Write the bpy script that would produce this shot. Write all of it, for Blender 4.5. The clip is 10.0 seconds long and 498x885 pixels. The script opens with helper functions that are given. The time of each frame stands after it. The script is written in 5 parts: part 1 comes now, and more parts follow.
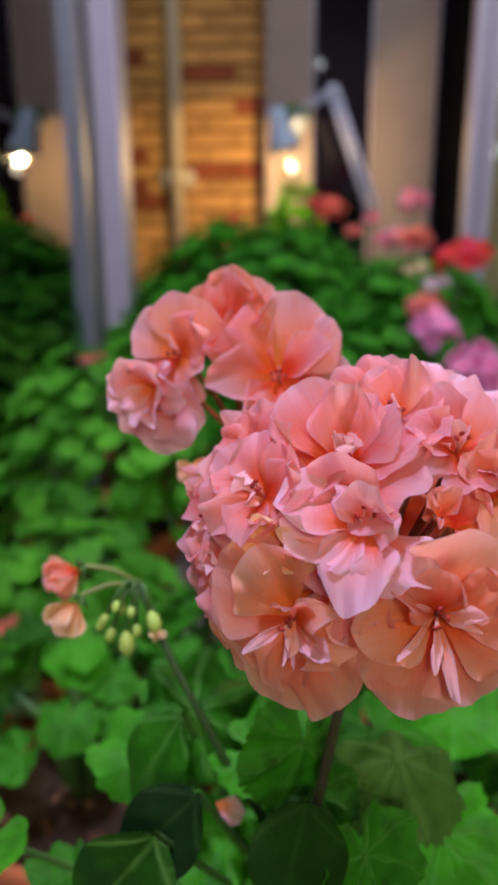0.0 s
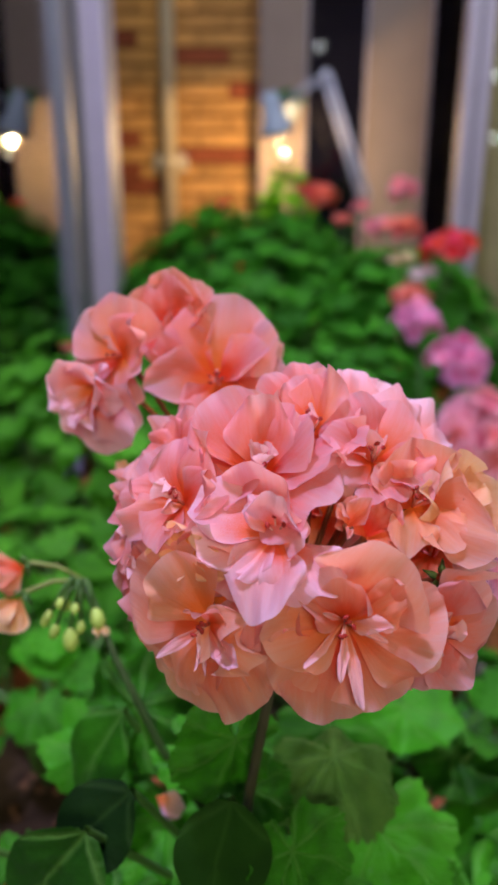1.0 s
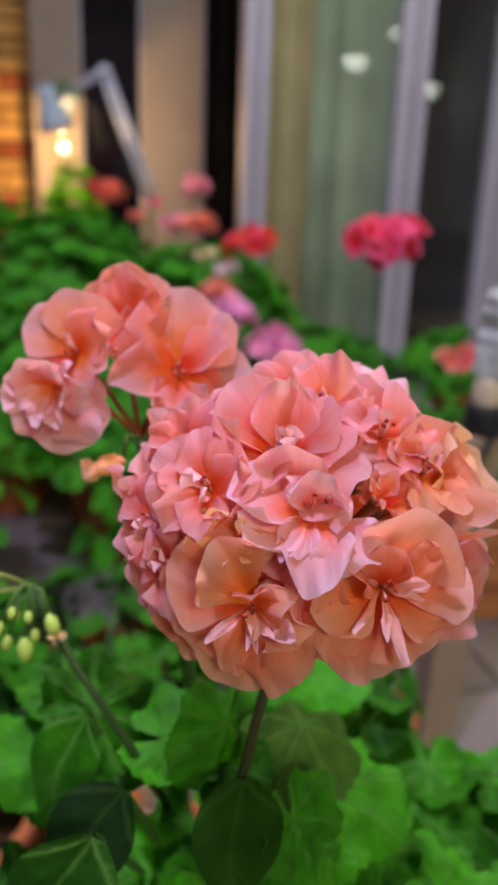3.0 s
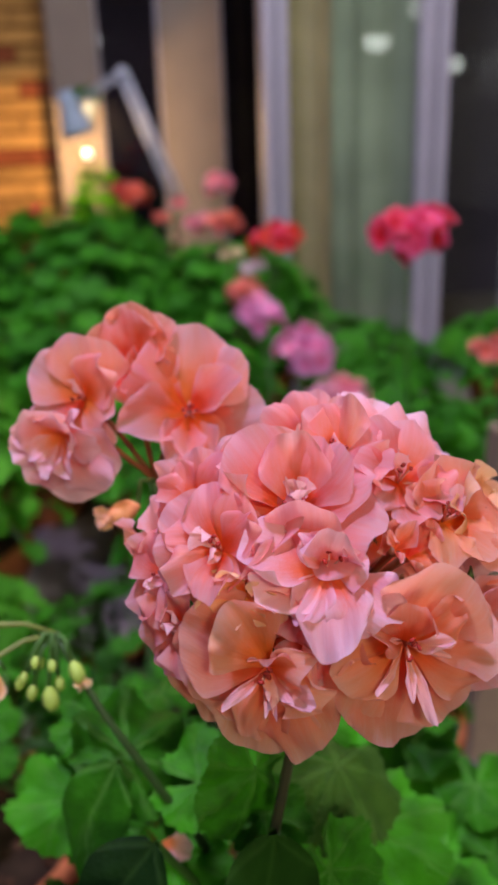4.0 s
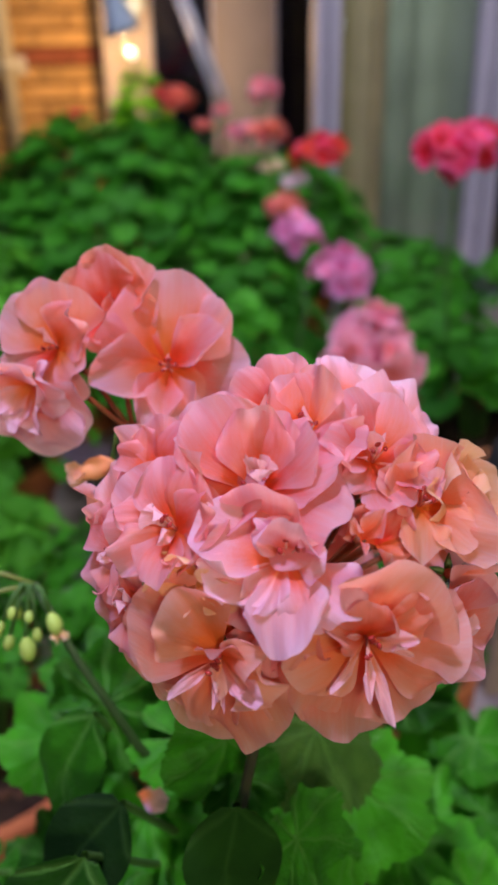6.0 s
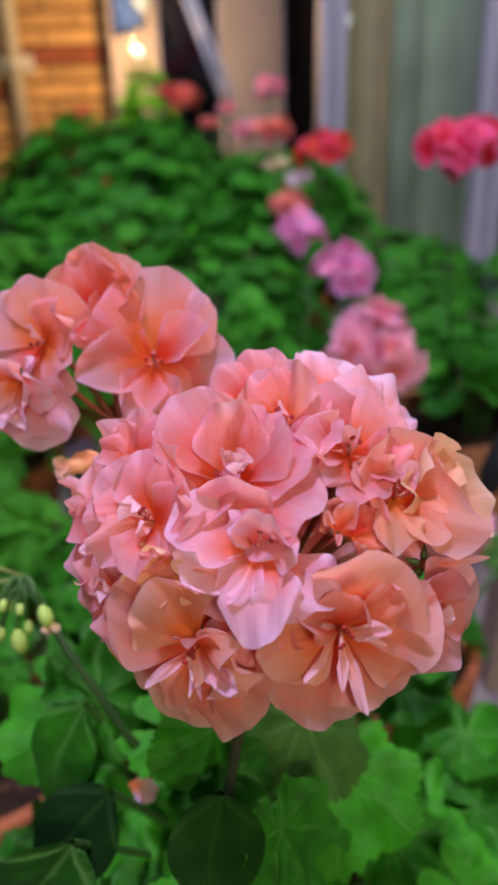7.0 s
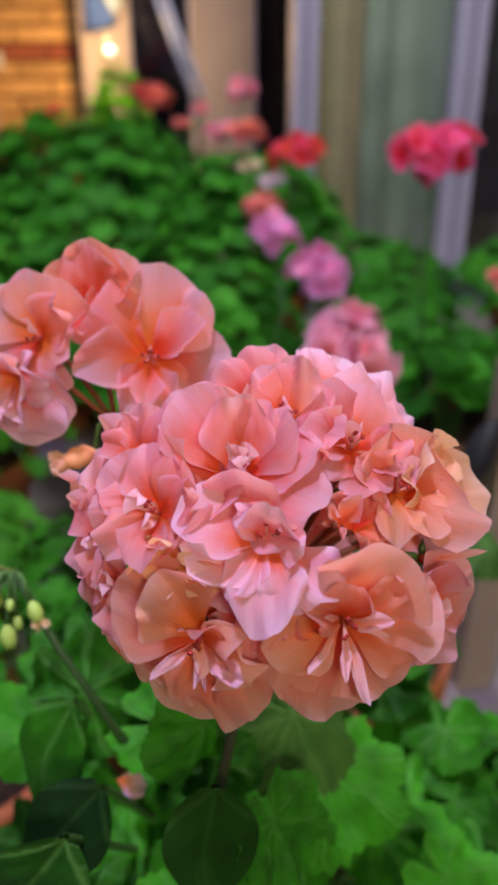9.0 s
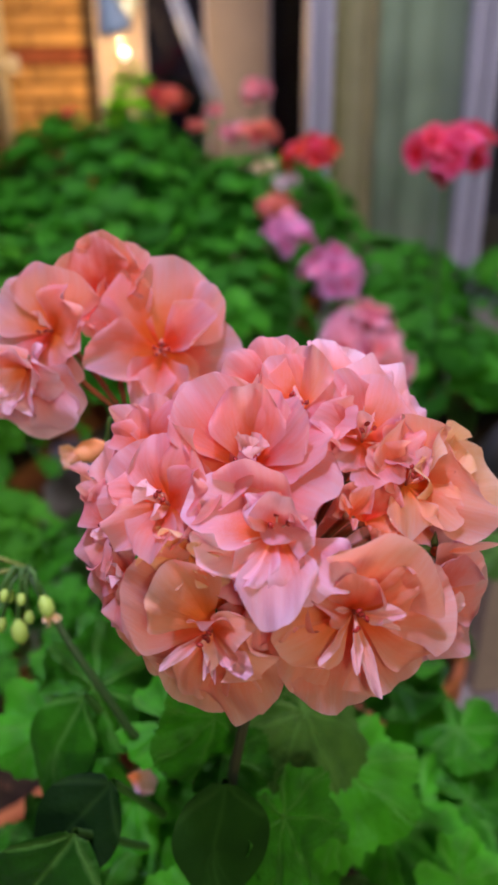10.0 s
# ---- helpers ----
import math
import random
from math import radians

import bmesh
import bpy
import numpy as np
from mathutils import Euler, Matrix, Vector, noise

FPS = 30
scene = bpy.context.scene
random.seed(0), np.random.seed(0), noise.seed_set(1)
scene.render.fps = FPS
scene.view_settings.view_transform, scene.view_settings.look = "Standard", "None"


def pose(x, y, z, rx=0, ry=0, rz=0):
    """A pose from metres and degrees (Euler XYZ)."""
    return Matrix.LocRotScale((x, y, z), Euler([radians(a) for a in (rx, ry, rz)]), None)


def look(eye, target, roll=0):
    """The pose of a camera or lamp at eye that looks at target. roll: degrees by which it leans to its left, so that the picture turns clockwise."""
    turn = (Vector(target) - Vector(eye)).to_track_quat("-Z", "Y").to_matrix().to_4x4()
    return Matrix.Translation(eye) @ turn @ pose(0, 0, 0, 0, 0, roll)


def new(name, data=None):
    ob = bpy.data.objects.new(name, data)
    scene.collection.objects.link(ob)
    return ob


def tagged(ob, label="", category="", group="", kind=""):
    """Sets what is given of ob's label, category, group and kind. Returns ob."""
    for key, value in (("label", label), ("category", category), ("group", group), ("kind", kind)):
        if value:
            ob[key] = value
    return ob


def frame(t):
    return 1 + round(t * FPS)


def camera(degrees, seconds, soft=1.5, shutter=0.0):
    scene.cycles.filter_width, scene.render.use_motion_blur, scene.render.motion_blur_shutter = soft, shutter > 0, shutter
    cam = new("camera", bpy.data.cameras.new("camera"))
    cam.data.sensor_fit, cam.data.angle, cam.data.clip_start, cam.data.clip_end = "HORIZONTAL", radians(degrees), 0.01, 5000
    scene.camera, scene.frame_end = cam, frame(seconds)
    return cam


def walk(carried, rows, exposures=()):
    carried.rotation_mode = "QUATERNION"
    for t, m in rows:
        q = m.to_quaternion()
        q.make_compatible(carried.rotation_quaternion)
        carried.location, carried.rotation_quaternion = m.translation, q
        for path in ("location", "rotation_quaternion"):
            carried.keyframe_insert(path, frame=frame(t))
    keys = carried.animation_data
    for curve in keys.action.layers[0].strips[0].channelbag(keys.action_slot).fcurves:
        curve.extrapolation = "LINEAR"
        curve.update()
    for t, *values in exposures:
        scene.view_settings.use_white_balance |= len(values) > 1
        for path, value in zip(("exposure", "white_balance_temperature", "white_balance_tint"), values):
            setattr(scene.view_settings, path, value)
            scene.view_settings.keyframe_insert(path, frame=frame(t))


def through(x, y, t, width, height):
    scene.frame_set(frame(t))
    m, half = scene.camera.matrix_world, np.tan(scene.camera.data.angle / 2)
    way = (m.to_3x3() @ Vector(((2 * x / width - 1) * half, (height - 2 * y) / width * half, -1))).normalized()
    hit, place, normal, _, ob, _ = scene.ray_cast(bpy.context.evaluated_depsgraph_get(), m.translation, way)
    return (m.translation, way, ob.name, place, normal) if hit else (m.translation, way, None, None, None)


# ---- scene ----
cam = camera(32.9, 10.0, 3.2)
PATH = [
    (0, (0.00752, -0.00118, 0.65378), (-0.0437, 1.88816, -0.00026), -0.5),
    (0.3, (0.01653, -0.00756, 0.6582), (-0.0473, 1.87873, -0.00351), -0.5),
    (0.5, (0.02018, -0.00441, 0.65991), (-0.04828, 1.87826, -0.01156), -0.1),
    (0.8, (0.02571, -0.00189, 0.65954), (-0.04314, 1.87758, -0.02079), -0.2),
    (1, (0.02909, -0.00127, 0.66076), (-0.01316, 1.87604, -0.02768), 0.2),
    (1.2, (0.02965, -0.00195, 0.65779), (0.06638, 1.87337, -0.03636), 0.6),
    (1.5, (0.02217, -0.00546, 0.65871), (0.17951, 1.86229, -0.03895), 2.0),
    (1.7, (0.01272, -0.00306, 0.65873), (0.25949, 1.85409, -0.04134), 2.8),
    (2, (-0.00194, -0.00616, 0.65917), (0.40715, 1.82455, -0.03447), 4.3),
    (2.2, (-0.00738, -0.00312, 0.6592), (0.43598, 1.81963, -0.03434), 4.5),
    (2.5, (-0.02255, -0.00184, 0.66026), (0.4292, 1.81895, -0.03302), 4.6),
    (2.7, (-0.03273, -0.00015, 0.66121), (0.44301, 1.81508, -0.03062), 4.5),
    (3, (-0.04023, -0.00293, 0.65947), (0.43551, 1.81462, -0.02624), 1.9),
    (3.2, (-0.03933, -0.00351, 0.65939), (0.39852, 1.82467, -0.0233), -0.4),
    (4.3, (-0.01777, 0.02927, 0.67627), (0.34812, 1.84961, -0.06702), -2.2),
    (4.5, (-0.01017, 0.04054, 0.67747), (0.32258, 1.83561, -0.13923), -2.0),
    (4.7, (-0.00687, 0.0365, 0.6809), (0.29269, 1.81898, -0.17528), -1.9),
    (5, (-0.00544, 0.03798, 0.6764), (0.26707, 1.81603, -0.19782), -2.3),
    (5.2, (-0.00917, 0.03182, 0.67923), (0.26266, 1.80673, -0.20157), -1.8),
    (5.5, (-0.00328, 0.02893, 0.6785), (0.25367, 1.80332, -0.20779), -1.8),
    (5.7, (-0.00317, 0.03072, 0.67881), (0.25924, 1.79967, -0.2167), -1.4),
    (6.8, (0.00692, 0.02532, 0.68001), (0.23567, 1.79878, -0.21581), -1.9),
    (7, (0.00678, 0.02459, 0.67987), (0.2379, 1.79599, -0.21941), -1.8),
    (7.2, (0.003, 0.02237, 0.68179), (0.24093, 1.79243, -0.21837), -1.8),
    (7.5, (-0.00164, 0.02093, 0.6818), (0.23743, 1.79179, -0.21648), -1.7),
    (7.7, (-0.00383, 0.02665, 0.68025), (0.25548, 1.79363, -0.22005), -1.2),
    (8, (-0.00222, 0.02717, 0.67805), (0.27037, 1.793, -0.22059), -1.0),
    (8.2, (-0.00081, 0.02637, 0.67884), (0.27899, 1.79114, -0.21965), -1.0),
    (8.5, (-0.00428, 0.0228, 0.67918), (0.29009, 1.78522, -0.21928), -0.7),
    (8.7, (-0.00674, 0.02233, 0.68154), (0.29765, 1.78261, -0.21778), -0.5),
    (9, (-0.00392, 0.02288, 0.67952), (0.30838, 1.78317, -0.21705), -0.2),
    (9.2, (-0.00198, 0.02642, 0.67846), (0.32323, 1.78443, -0.218), 0.2),
    (9.5, (0.00204, 0.0266, 0.6776), (0.32772, 1.78466, -0.2186), 0.2),
    (9.7, (0.00053, 0.02329, 0.67472), (0.32131, 1.78429, -0.21745), -0.2),
    (10, (-0.00285, 0.02286, 0.67569), (0.27623, 1.79239, -0.21362), -0.6),
]
walk(cam, [(t, look(eye, target, roll)) for t, eye, target, roll in PATH],
     [(0, -0.17, 6500, 2), (1.2, -0.09, 6450, 4), (2.1, -0.09, 6500, 4), (2.6, -0.05, 6800, 1), (3.0, -0.07, 7100, -2), (3.3, -0.07, 7050, -1), (4.4, -0.18, 6550, 5),
      (5.6, -0.15, 6450, 5), (7.0, -0.11, 6150, 5), (8.2, -0.11, 6150, 5), (9.0, -0.11, 6400, 4), (10.0, -0.11, 6450, 4)])

cam.data.dof.use_dof = True
cam.data.dof.focus_distance = 0.225
cam.data.dof.aperture_fstop = 15.0

# ---- world, lamps ----
world = bpy.data.worlds.new("night")
scene.world = world
world.use_nodes = True
world.node_tree.nodes["Background"].inputs[0].default_value = (0.16, 0.22, 0.42, 1)
world.node_tree.nodes["Background"].inputs[1].default_value = 0.12


def area(name, place, target, size, watts, colour):
    data = bpy.data.lights.new(name, "AREA")
    data.shape, data.size, data.energy, data.color = "DISK", size, watts, colour
    ob = new(name, data)
    ob.matrix_world = look(place, target)
    return ob


area("ceiling_lamp_light", (-0.28, 0.0, 2.36), (-0.23, 0.1, 0), 0.14, 28, (1.0, 0.86, 1.6))
# fill light behind the camera, added to lift the flower fronts
area("fill_light_back", (0.25, -2.6, 2.36), (0.15, -0.6, 0.4), 0.6, 88, (1.0, 0.92, 0.68))
# fill light added for the bush and curtain, no lamp known there
area("fill_light_far", (0.35, 1.3, 2.36), (0.32, 1.2, 0), 0.34, 25, (1.0, 0.95, 0.98))
bulb_light = bpy.data.lights.new("bulb_light", "POINT")
bulb_light.energy, bulb_light.color, bulb_light.shadow_soft_size = 16, (1.0, 0.6, 0.25), 0.006
new("bulb_light", bulb_light).location = (0.06, 2.698, 0.635)


# ---- materials ----
def material(name, rough=0.6, metal=0.0, spec=0.4):
    m = bpy.data.materials.new(name)
    m.use_nodes = True
    nt = m.node_tree
    b = nt.nodes["Principled BSDF"]
    b.inputs["Roughness"].default_value = rough
    b.inputs["Metallic"].default_value = metal
    b.inputs["Specular IOR Level"].default_value = spec
    return m, nt, b


def math_node(nt, op, a, b=None):
    n = nt.nodes.new("ShaderNodeMath")
    n.operation = op
    for i, v in enumerate((a, b)):
        if v is None:
            continue
        if isinstance(v, (int, float)):
            n.inputs[i].default_value = v
        else:
            nt.links.new(v, n.inputs[i])
    return n.outputs[0]


def noise_tex(nt, vec, scale, detail=3.0, rough=0.55):
    n = nt.nodes.new("ShaderNodeTexNoise")
    n.inputs["Scale"].default_value, n.inputs["Detail"].default_value = scale, detail
    n.inputs["Roughness"].default_value = rough
    nt.links.new(vec, n.inputs["Vector"])
    return n.outputs["Fac"]


def ramp(nt, fac, stops):
    n = nt.nodes.new("ShaderNodeValToRGB")
    e = n.color_ramp.elements
    while len(e) < len(stops):
        e.new(0.5)
    for el, (at, col) in zip(e, stops):
        el.position, el.color = at, (*col, 1)
    nt.links.new(fac, n.inputs[0])
    return n.outputs[0]


def mix(nt, fac, a, b, blend="MIX"):
    n = nt.nodes.new("ShaderNodeMix")
    n.data_type, n.blend_type = "RGBA", blend
    for i, v in ((0, fac), (6, a), (7, b)):
        if isinstance(v, (int, float)):
            n.inputs[i].default_value = v
        elif isinstance(v, tuple):
            n.inputs[i].default_value = (*v, 1)
        else:
            nt.links.new(v, n.inputs[i])
    return n.outputs[2]


def bump(nt, b, height, strength=0.3, distance=0.001):
    n = nt.nodes.new("ShaderNodeBump")
    n.inputs["Strength"].default_value, n.inputs["Distance"].default_value = strength, distance
    nt.links.new(height, n.inputs["Height"])
    nt.links.new(n.outputs[0], b.inputs["Normal"])


def coords(nt, kind="Object"):
    return nt.nodes.new("ShaderNodeTexCoord").outputs[kind]


def stretch(nt, vec, sx, sy, sz):
    n = nt.nodes.new("ShaderNodeMapping")
    n.inputs["Scale"].default_value = (sx, sy, sz)
    nt.links.new(vec, n.inputs["Vector"])
    return n.outputs[0]


def object_random(nt):
    return nt.nodes.new("ShaderNodeObjectInfo").outputs["Random"]


def translucent(nt, b, colour, share):
    t = nt.nodes.new("ShaderNodeBsdfTranslucent")
    if isinstance(colour, tuple):
        t.inputs[0].default_value = (*colour, 1)
    else:
        nt.links.new(colour, t.inputs[0])
    s = nt.nodes.new("ShaderNodeMixShader")
    s.inputs[0].default_value = share
    nt.links.new(b.outputs[0], s.inputs[1])
    nt.links.new(t.outputs[0], s.inputs[2])
    out = nt.nodes["Material Output"]
    nt.links.new(s.outputs[0], out.inputs[0])


def petal_material(name, base, mid, edge, share=0.3, vein=0.25, through=None):
    m, nt, b = material(name, 0.48, 0.0, 0.32)
    uv = coords(nt, "UV")
    sep = nt.nodes.new("ShaderNodeSeparateXYZ")
    nt.links.new(uv, sep.inputs[0])
    side = math_node(nt, "ABSOLUTE", math_node(nt, "SUBTRACT", math_node(nt, "MULTIPLY", sep.outputs[0], 2.0), 1.0))
    rim = math_node(nt, "ADD", math_node(nt, "MULTIPLY", math_node(nt, "POWER", side, 3.0), 0.55), 0.45)
    along = math_node(nt, "MAXIMUM", sep.outputs[1], math_node(nt, "MULTIPLY", rim, math_node(nt, "MINIMUM", math_node(nt, "MULTIPLY", sep.outputs[1], 2.2), 1.0)))
    patch = noise_tex(nt, coords(nt, "Object"), 90, 2)
    shifted = math_node(nt, "ADD", along, math_node(nt, "MULTIPLY", math_node(nt, "SUBTRACT", patch, 0.5), 0.35))
    col = ramp(nt, shifted, [(0.0, base), (0.32, base), (0.6, mid), (0.86, edge), (1.0, tuple(c * 0.7 + 0.3 * r for c, r in zip(edge, (0.95, 0.8, 0.95))))])
    mottle = noise_tex(nt, stretch(nt, coords(nt, "Object"), 3.4, 2.3, 3.0), 1.0, 3, 0.6)
    blush = ramp(nt, mottle, [(0.47, (0, 0, 0)), (0.66, (1, 1, 1))])
    col = mix(nt, math_node(nt, "MULTIPLY", math_node(nt, "MULTIPLY", blush, 0.5), sep.outputs[1]), col, tuple(min(0.95, c * 0.5 + 0.5 * q) for c, q in zip(edge, (0.95, 0.72, 0.85))))
    veins = noise_tex(nt, stretch(nt, uv, 26, 1.6, 1), 1.0, 3, 0.6)
    lines = ramp(nt, veins, [(0.42, (1, 1, 1)), (0.6, (0, 0, 0))])
    col = mix(nt, math_node(nt, "MULTIPLY", lines, vein), col, base)
    hue = nt.nodes.new("ShaderNodeHueSaturation")
    nt.links.new(math_node(nt, "ADD", math_node(nt, "MULTIPLY", object_random(nt), 0.03), 0.485), hue.inputs["Hue"])
    nt.links.new(math_node(nt, "ADD", math_node(nt, "MULTIPLY", object_random(nt), 0.16), 0.9), hue.inputs["Value"])
    nt.links.new(col, hue.inputs["Color"])
    nt.links.new(hue.outputs[0], b.inputs["Base Color"])
    crease = noise_tex(nt, stretch(nt, uv, 6.5, 2.4, 1), 1.0, 2, 0.5)
    bump(nt, b, math_node(nt, "ADD", math_node(nt, "MULTIPLY", veins, 0.4), crease), 0.5, 0.0014)
    translucent(nt, b, mix(nt, 0.55, hue.outputs[0], through) if through else hue.outputs[0], share)
    return m


THROUGH = (0.99, 0.41, 0.27)
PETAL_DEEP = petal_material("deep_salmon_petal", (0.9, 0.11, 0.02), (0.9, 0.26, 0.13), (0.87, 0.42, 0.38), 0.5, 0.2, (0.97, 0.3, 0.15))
PETAL = petal_material("salmon_petal", (0.95, 0.16, 0.03), (0.95, 0.4, 0.37), (0.95, 0.54, 0.64), 0.64, 0.2, THROUGH)
PETAL_LIGHT = petal_material("light_pink_petal", (0.94, 0.22, 0.06), (0.94, 0.48, 0.5), (0.94, 0.61, 0.76), 0.45, 0.1, THROUGH)
PETALOID = petal_material("pale_petaloid", (0.92, 0.26, 0.14), (0.94, 0.47, 0.46), (0.95, 0.56, 0.62), 0.4, 0.1, THROUGH)
PETAL_PALE = petal_material("pale_salmon_petal", (0.95, 0.21, 0.04), (0.95, 0.45, 0.28), (0.95, 0.55, 0.42), 0.64, 0.2, THROUGH)
PETAL_WILT = petal_material("wilting_petal", (0.93, 0.34, 0.1), (0.95, 0.53, 0.3), (0.94, 0.62, 0.35), 0.5, 0.16, (0.98, 0.55, 0.24))
MAGENTA = petal_material("magenta_petal", (0.8, 0.01, 0.05), (0.92, 0.025, 0.14), (0.93, 0.07, 0.3), 0.4)
RED = petal_material("red_petal", (0.75, 0.005, 0.01), (0.92, 0.015, 0.03), (0.93, 0.04, 0.08), 0.4)
LILAC = petal_material("lilac_pink_petal", (0.86, 0.2, 0.42), (0.92, 0.33, 0.66), (0.94, 0.42, 0.75), 0.4)
CREAM_PETAL = petal_material("opening_cream_petal", (0.85, 0.42, 0.14), (0.9, 0.56, 0.24), (0.9, 0.64, 0.36), 0.4)
BLUSH = petal_material("blush_pink_petal", (0.88, 0.22, 0.28), (0.92, 0.36, 0.48), (0.93, 0.45, 0.6), 0.4)
PINK = petal_material("rose_pink_petal", (0.85, 0.16, 0.2), (0.88, 0.27, 0.36), (0.9, 0.38, 0.5), 0.4)
CORAL = petal_material("coral_petal", (0.82, 0.09, 0.06), (0.88, 0.18, 0.15), (0.9, 0.27, 0.25), 0.4)
ORANGE = petal_material("orange_red_petal", (0.7, 0.05, 0.01), (0.82, 0.09, 0.03), (0.85, 0.16, 0.1), 0.25)
WHITE = petal_material("white_petal", (0.75, 0.5, 0.55), (0.8, 0.7, 0.75), (0.82, 0.75, 0.8), 0.25)
CREAM = petal_material("cream_petal", (0.6, 0.45, 0.2), (0.7, 0.55, 0.3), (0.75, 0.62, 0.4), 0.25)


def leaf_material(name, dark, light, veined, share=0.24, relief=0.75, rough=0.45, spec=0.16):
    m, nt, b = material(name, rough, 0.0, spec)
    sep = nt.nodes.new("ShaderNodeSeparateXYZ")
    nt.links.new(coords(nt, "UV"), sep.inputs[0])
    x, y = (math_node(nt, "SUBTRACT", math_node(nt, "MULTIPLY", sep.outputs[i], 2.0), 1.0) for i in (0, 1))
    r = math_node(nt, "SQRT", math_node(nt, "ADD", math_node(nt, "MULTIPLY", x, x), math_node(nt, "MULTIPLY", y, y)))
    wander = math_node(nt, "MULTIPLY", math_node(nt, "SUBTRACT", noise_tex(nt, coords(nt, "UV"), 5, 2), 0.5), 0.5)
    turn = math_node(nt, "ADD", math_node(nt, "MULTIPLY", math_node(nt, "ARCTAN2", x, y), 7 / (2 * math.pi)), wander)
    off = math_node(nt, "ABSOLUTE", math_node(nt, "SUBTRACT", math_node(nt, "FRACT", math_node(nt, "ADD", turn, 0.5)), 0.5))
    across = math_node(nt, "MULTIPLY", off, r)
    vein = ramp(nt, across, [(0.0, (1, 1, 1)), (0.035, (0, 0, 0))])
    fork = math_node(nt, "ABSOLUTE", math_node(nt, "SUBTRACT", across, math_node(nt, "MULTIPLY", math_node(nt, "SUBTRACT", r, 0.45), 0.28)))
    vein2 = ramp(nt, fork, [(0.0, (0.55, 0.55, 0.55)), (0.022, (0, 0, 0))])
    net = noise_tex(nt, coords(nt, "Object"), 13, 2, 0.6)
    broad = noise_tex(nt, coords(nt, "Object"), 3.2, 3)
    tone = math_node(nt, "ADD", math_node(nt, "MULTIPLY", broad, 0.7), math_node(nt, "MULTIPLY", object_random(nt), 0.65))
    col = ramp(nt, tone, [(0.35, dark), (0.95, light)])
    zone = ramp(nt, math_node(nt, "ABSOLUTE", math_node(nt, "SUBTRACT", r, 0.5)), [(0.0, (0.25, 0.25, 0.25)), (0.16, (0, 0, 0))])
    col = mix(nt, zone, col, tuple(c * 0.55 for c in dark))
    both = math_node(nt, "MAXIMUM", vein, vein2)
    col = mix(nt, math_node(nt, "MULTIPLY", both, veined), col, (0.17, 0.38, 0.08))
    nt.links.new(col, b.inputs["Base Color"])
    hollow = math_node(nt, "ADD", math_node(nt, "MULTIPLY", both, -0.28), math_node(nt, "MULTIPLY", net, 0.55))
    bump(nt, b, hollow, relief, 0.0026)
    translucent(nt, b, mix(nt, 0.5, col, tuple(max(c, l * 0.8) for c, l in zip((0.05, 0.24, 0.0), light))), share)
    return m


LEAF = leaf_material("geranium_leaf", (0.01, 0.052, 0.003), (0.053, 0.295, 0.011), 0.32)
LEAF_FAR = leaf_material("bush_leaf", (0.027, 0.158, 0.011), (0.056, 0.295, 0.015), 0.1, 0.3)
# older grey-green leaf, with the sheen of its upper face in the colour
LEAF_GREY = leaf_material("grey_sheen_geranium_leaf", (0.03, 0.09, 0.014), (0.11, 0.25, 0.042), 0.4)
# near-black green: the flower head's shadow put into the leaf colour
LEAF_SHADE = leaf_material("shaded_geranium_leaf", (0.005, 0.02, 0.003), (0.014, 0.055, 0.005), 0.05, 0.04, 0.35, 0.6, 0.06)
LEAF_DEEP = leaf_material("deep_green_geranium_leaf", (0.009, 0.05, 0.004), (0.034, 0.16, 0.012), 0.4)
LEAF_YOUNG = leaf_material("young_geranium_leaf", (0.02, 0.11, 0.006), (0.07, 0.355, 0.015), 0.32)
LEAF_PALE = leaf_material("fresh_geranium_leaf", (0.04, 0.19, 0.01), (0.11, 0.42, 0.025), 0.2, 0.3)
LEAF_LIME = leaf_material("lime_leaf", (0.24, 0.6, 0.01), (0.32, 0.74, 0.02), 0.3)


def plain(name, colour, rough=0.6, metal=0.0, vary=0.25, scale=40.0, relief=0.15, dist=0.001, spec=0.4):
    m, nt, b = material(name, rough, metal, spec)
    at = coords(nt, "Object")
    big = noise_tex(nt, at, scale * 0.12, 3)
    fine = noise_tex(nt, at, scale, 4)
    tone = math_node(nt, "ADD", math_node(nt, "MULTIPLY", big, 0.6), math_node(nt, "MULTIPLY", fine, 0.4))
    tone = math_node(nt, "ADD", tone, math_node(nt, "MULTIPLY", math_node(nt, "SUBTRACT", object_random(nt), 0.5), 0.3))
    lo, hi = tuple(c * (1 - vary) for c in colour), tuple(min(1, c * (1 + vary)) for c in colour)
    nt.links.new(ramp(nt, tone, [(0.3, lo), (0.7, hi)]), b.inputs["Base Color"])
    bump(nt, b, fine, relief, dist)
    return m


STEM = plain("green_stem", (0.06, 0.15, 0.03), 0.5, vary=0.3, scale=120)
PEDICEL = plain("red_brown_flower_stalk", (0.2, 0.065, 0.028), 0.5, vary=0.35, scale=120)
# stem green at half strength: shade put into the bud stalk's colour
STALK_DARK = plain("shaded_green_stalk", (0.032, 0.075, 0.014), 0.5, scale=150, relief=0.2)
STALK_OLIVE = plain("olive_flower_stalk", (0.16, 0.2, 0.045), 0.5, scale=150, relief=0.2)
STEM_RED = plain("reddish_stem", (0.055, 0.05, 0.02), 0.5, vary=0.35, scale=120)
BUD_PEACH = plain("peach_bud", (0.75, 0.33, 0.14), 0.5, scale=150)
BUD = plain("yellow_green_bud", (0.34, 0.48, 0.09), 0.5, scale=150)
ANTHER = plain("dark_red_anther", (0.35, 0.02, 0.015), 0.5, scale=300)
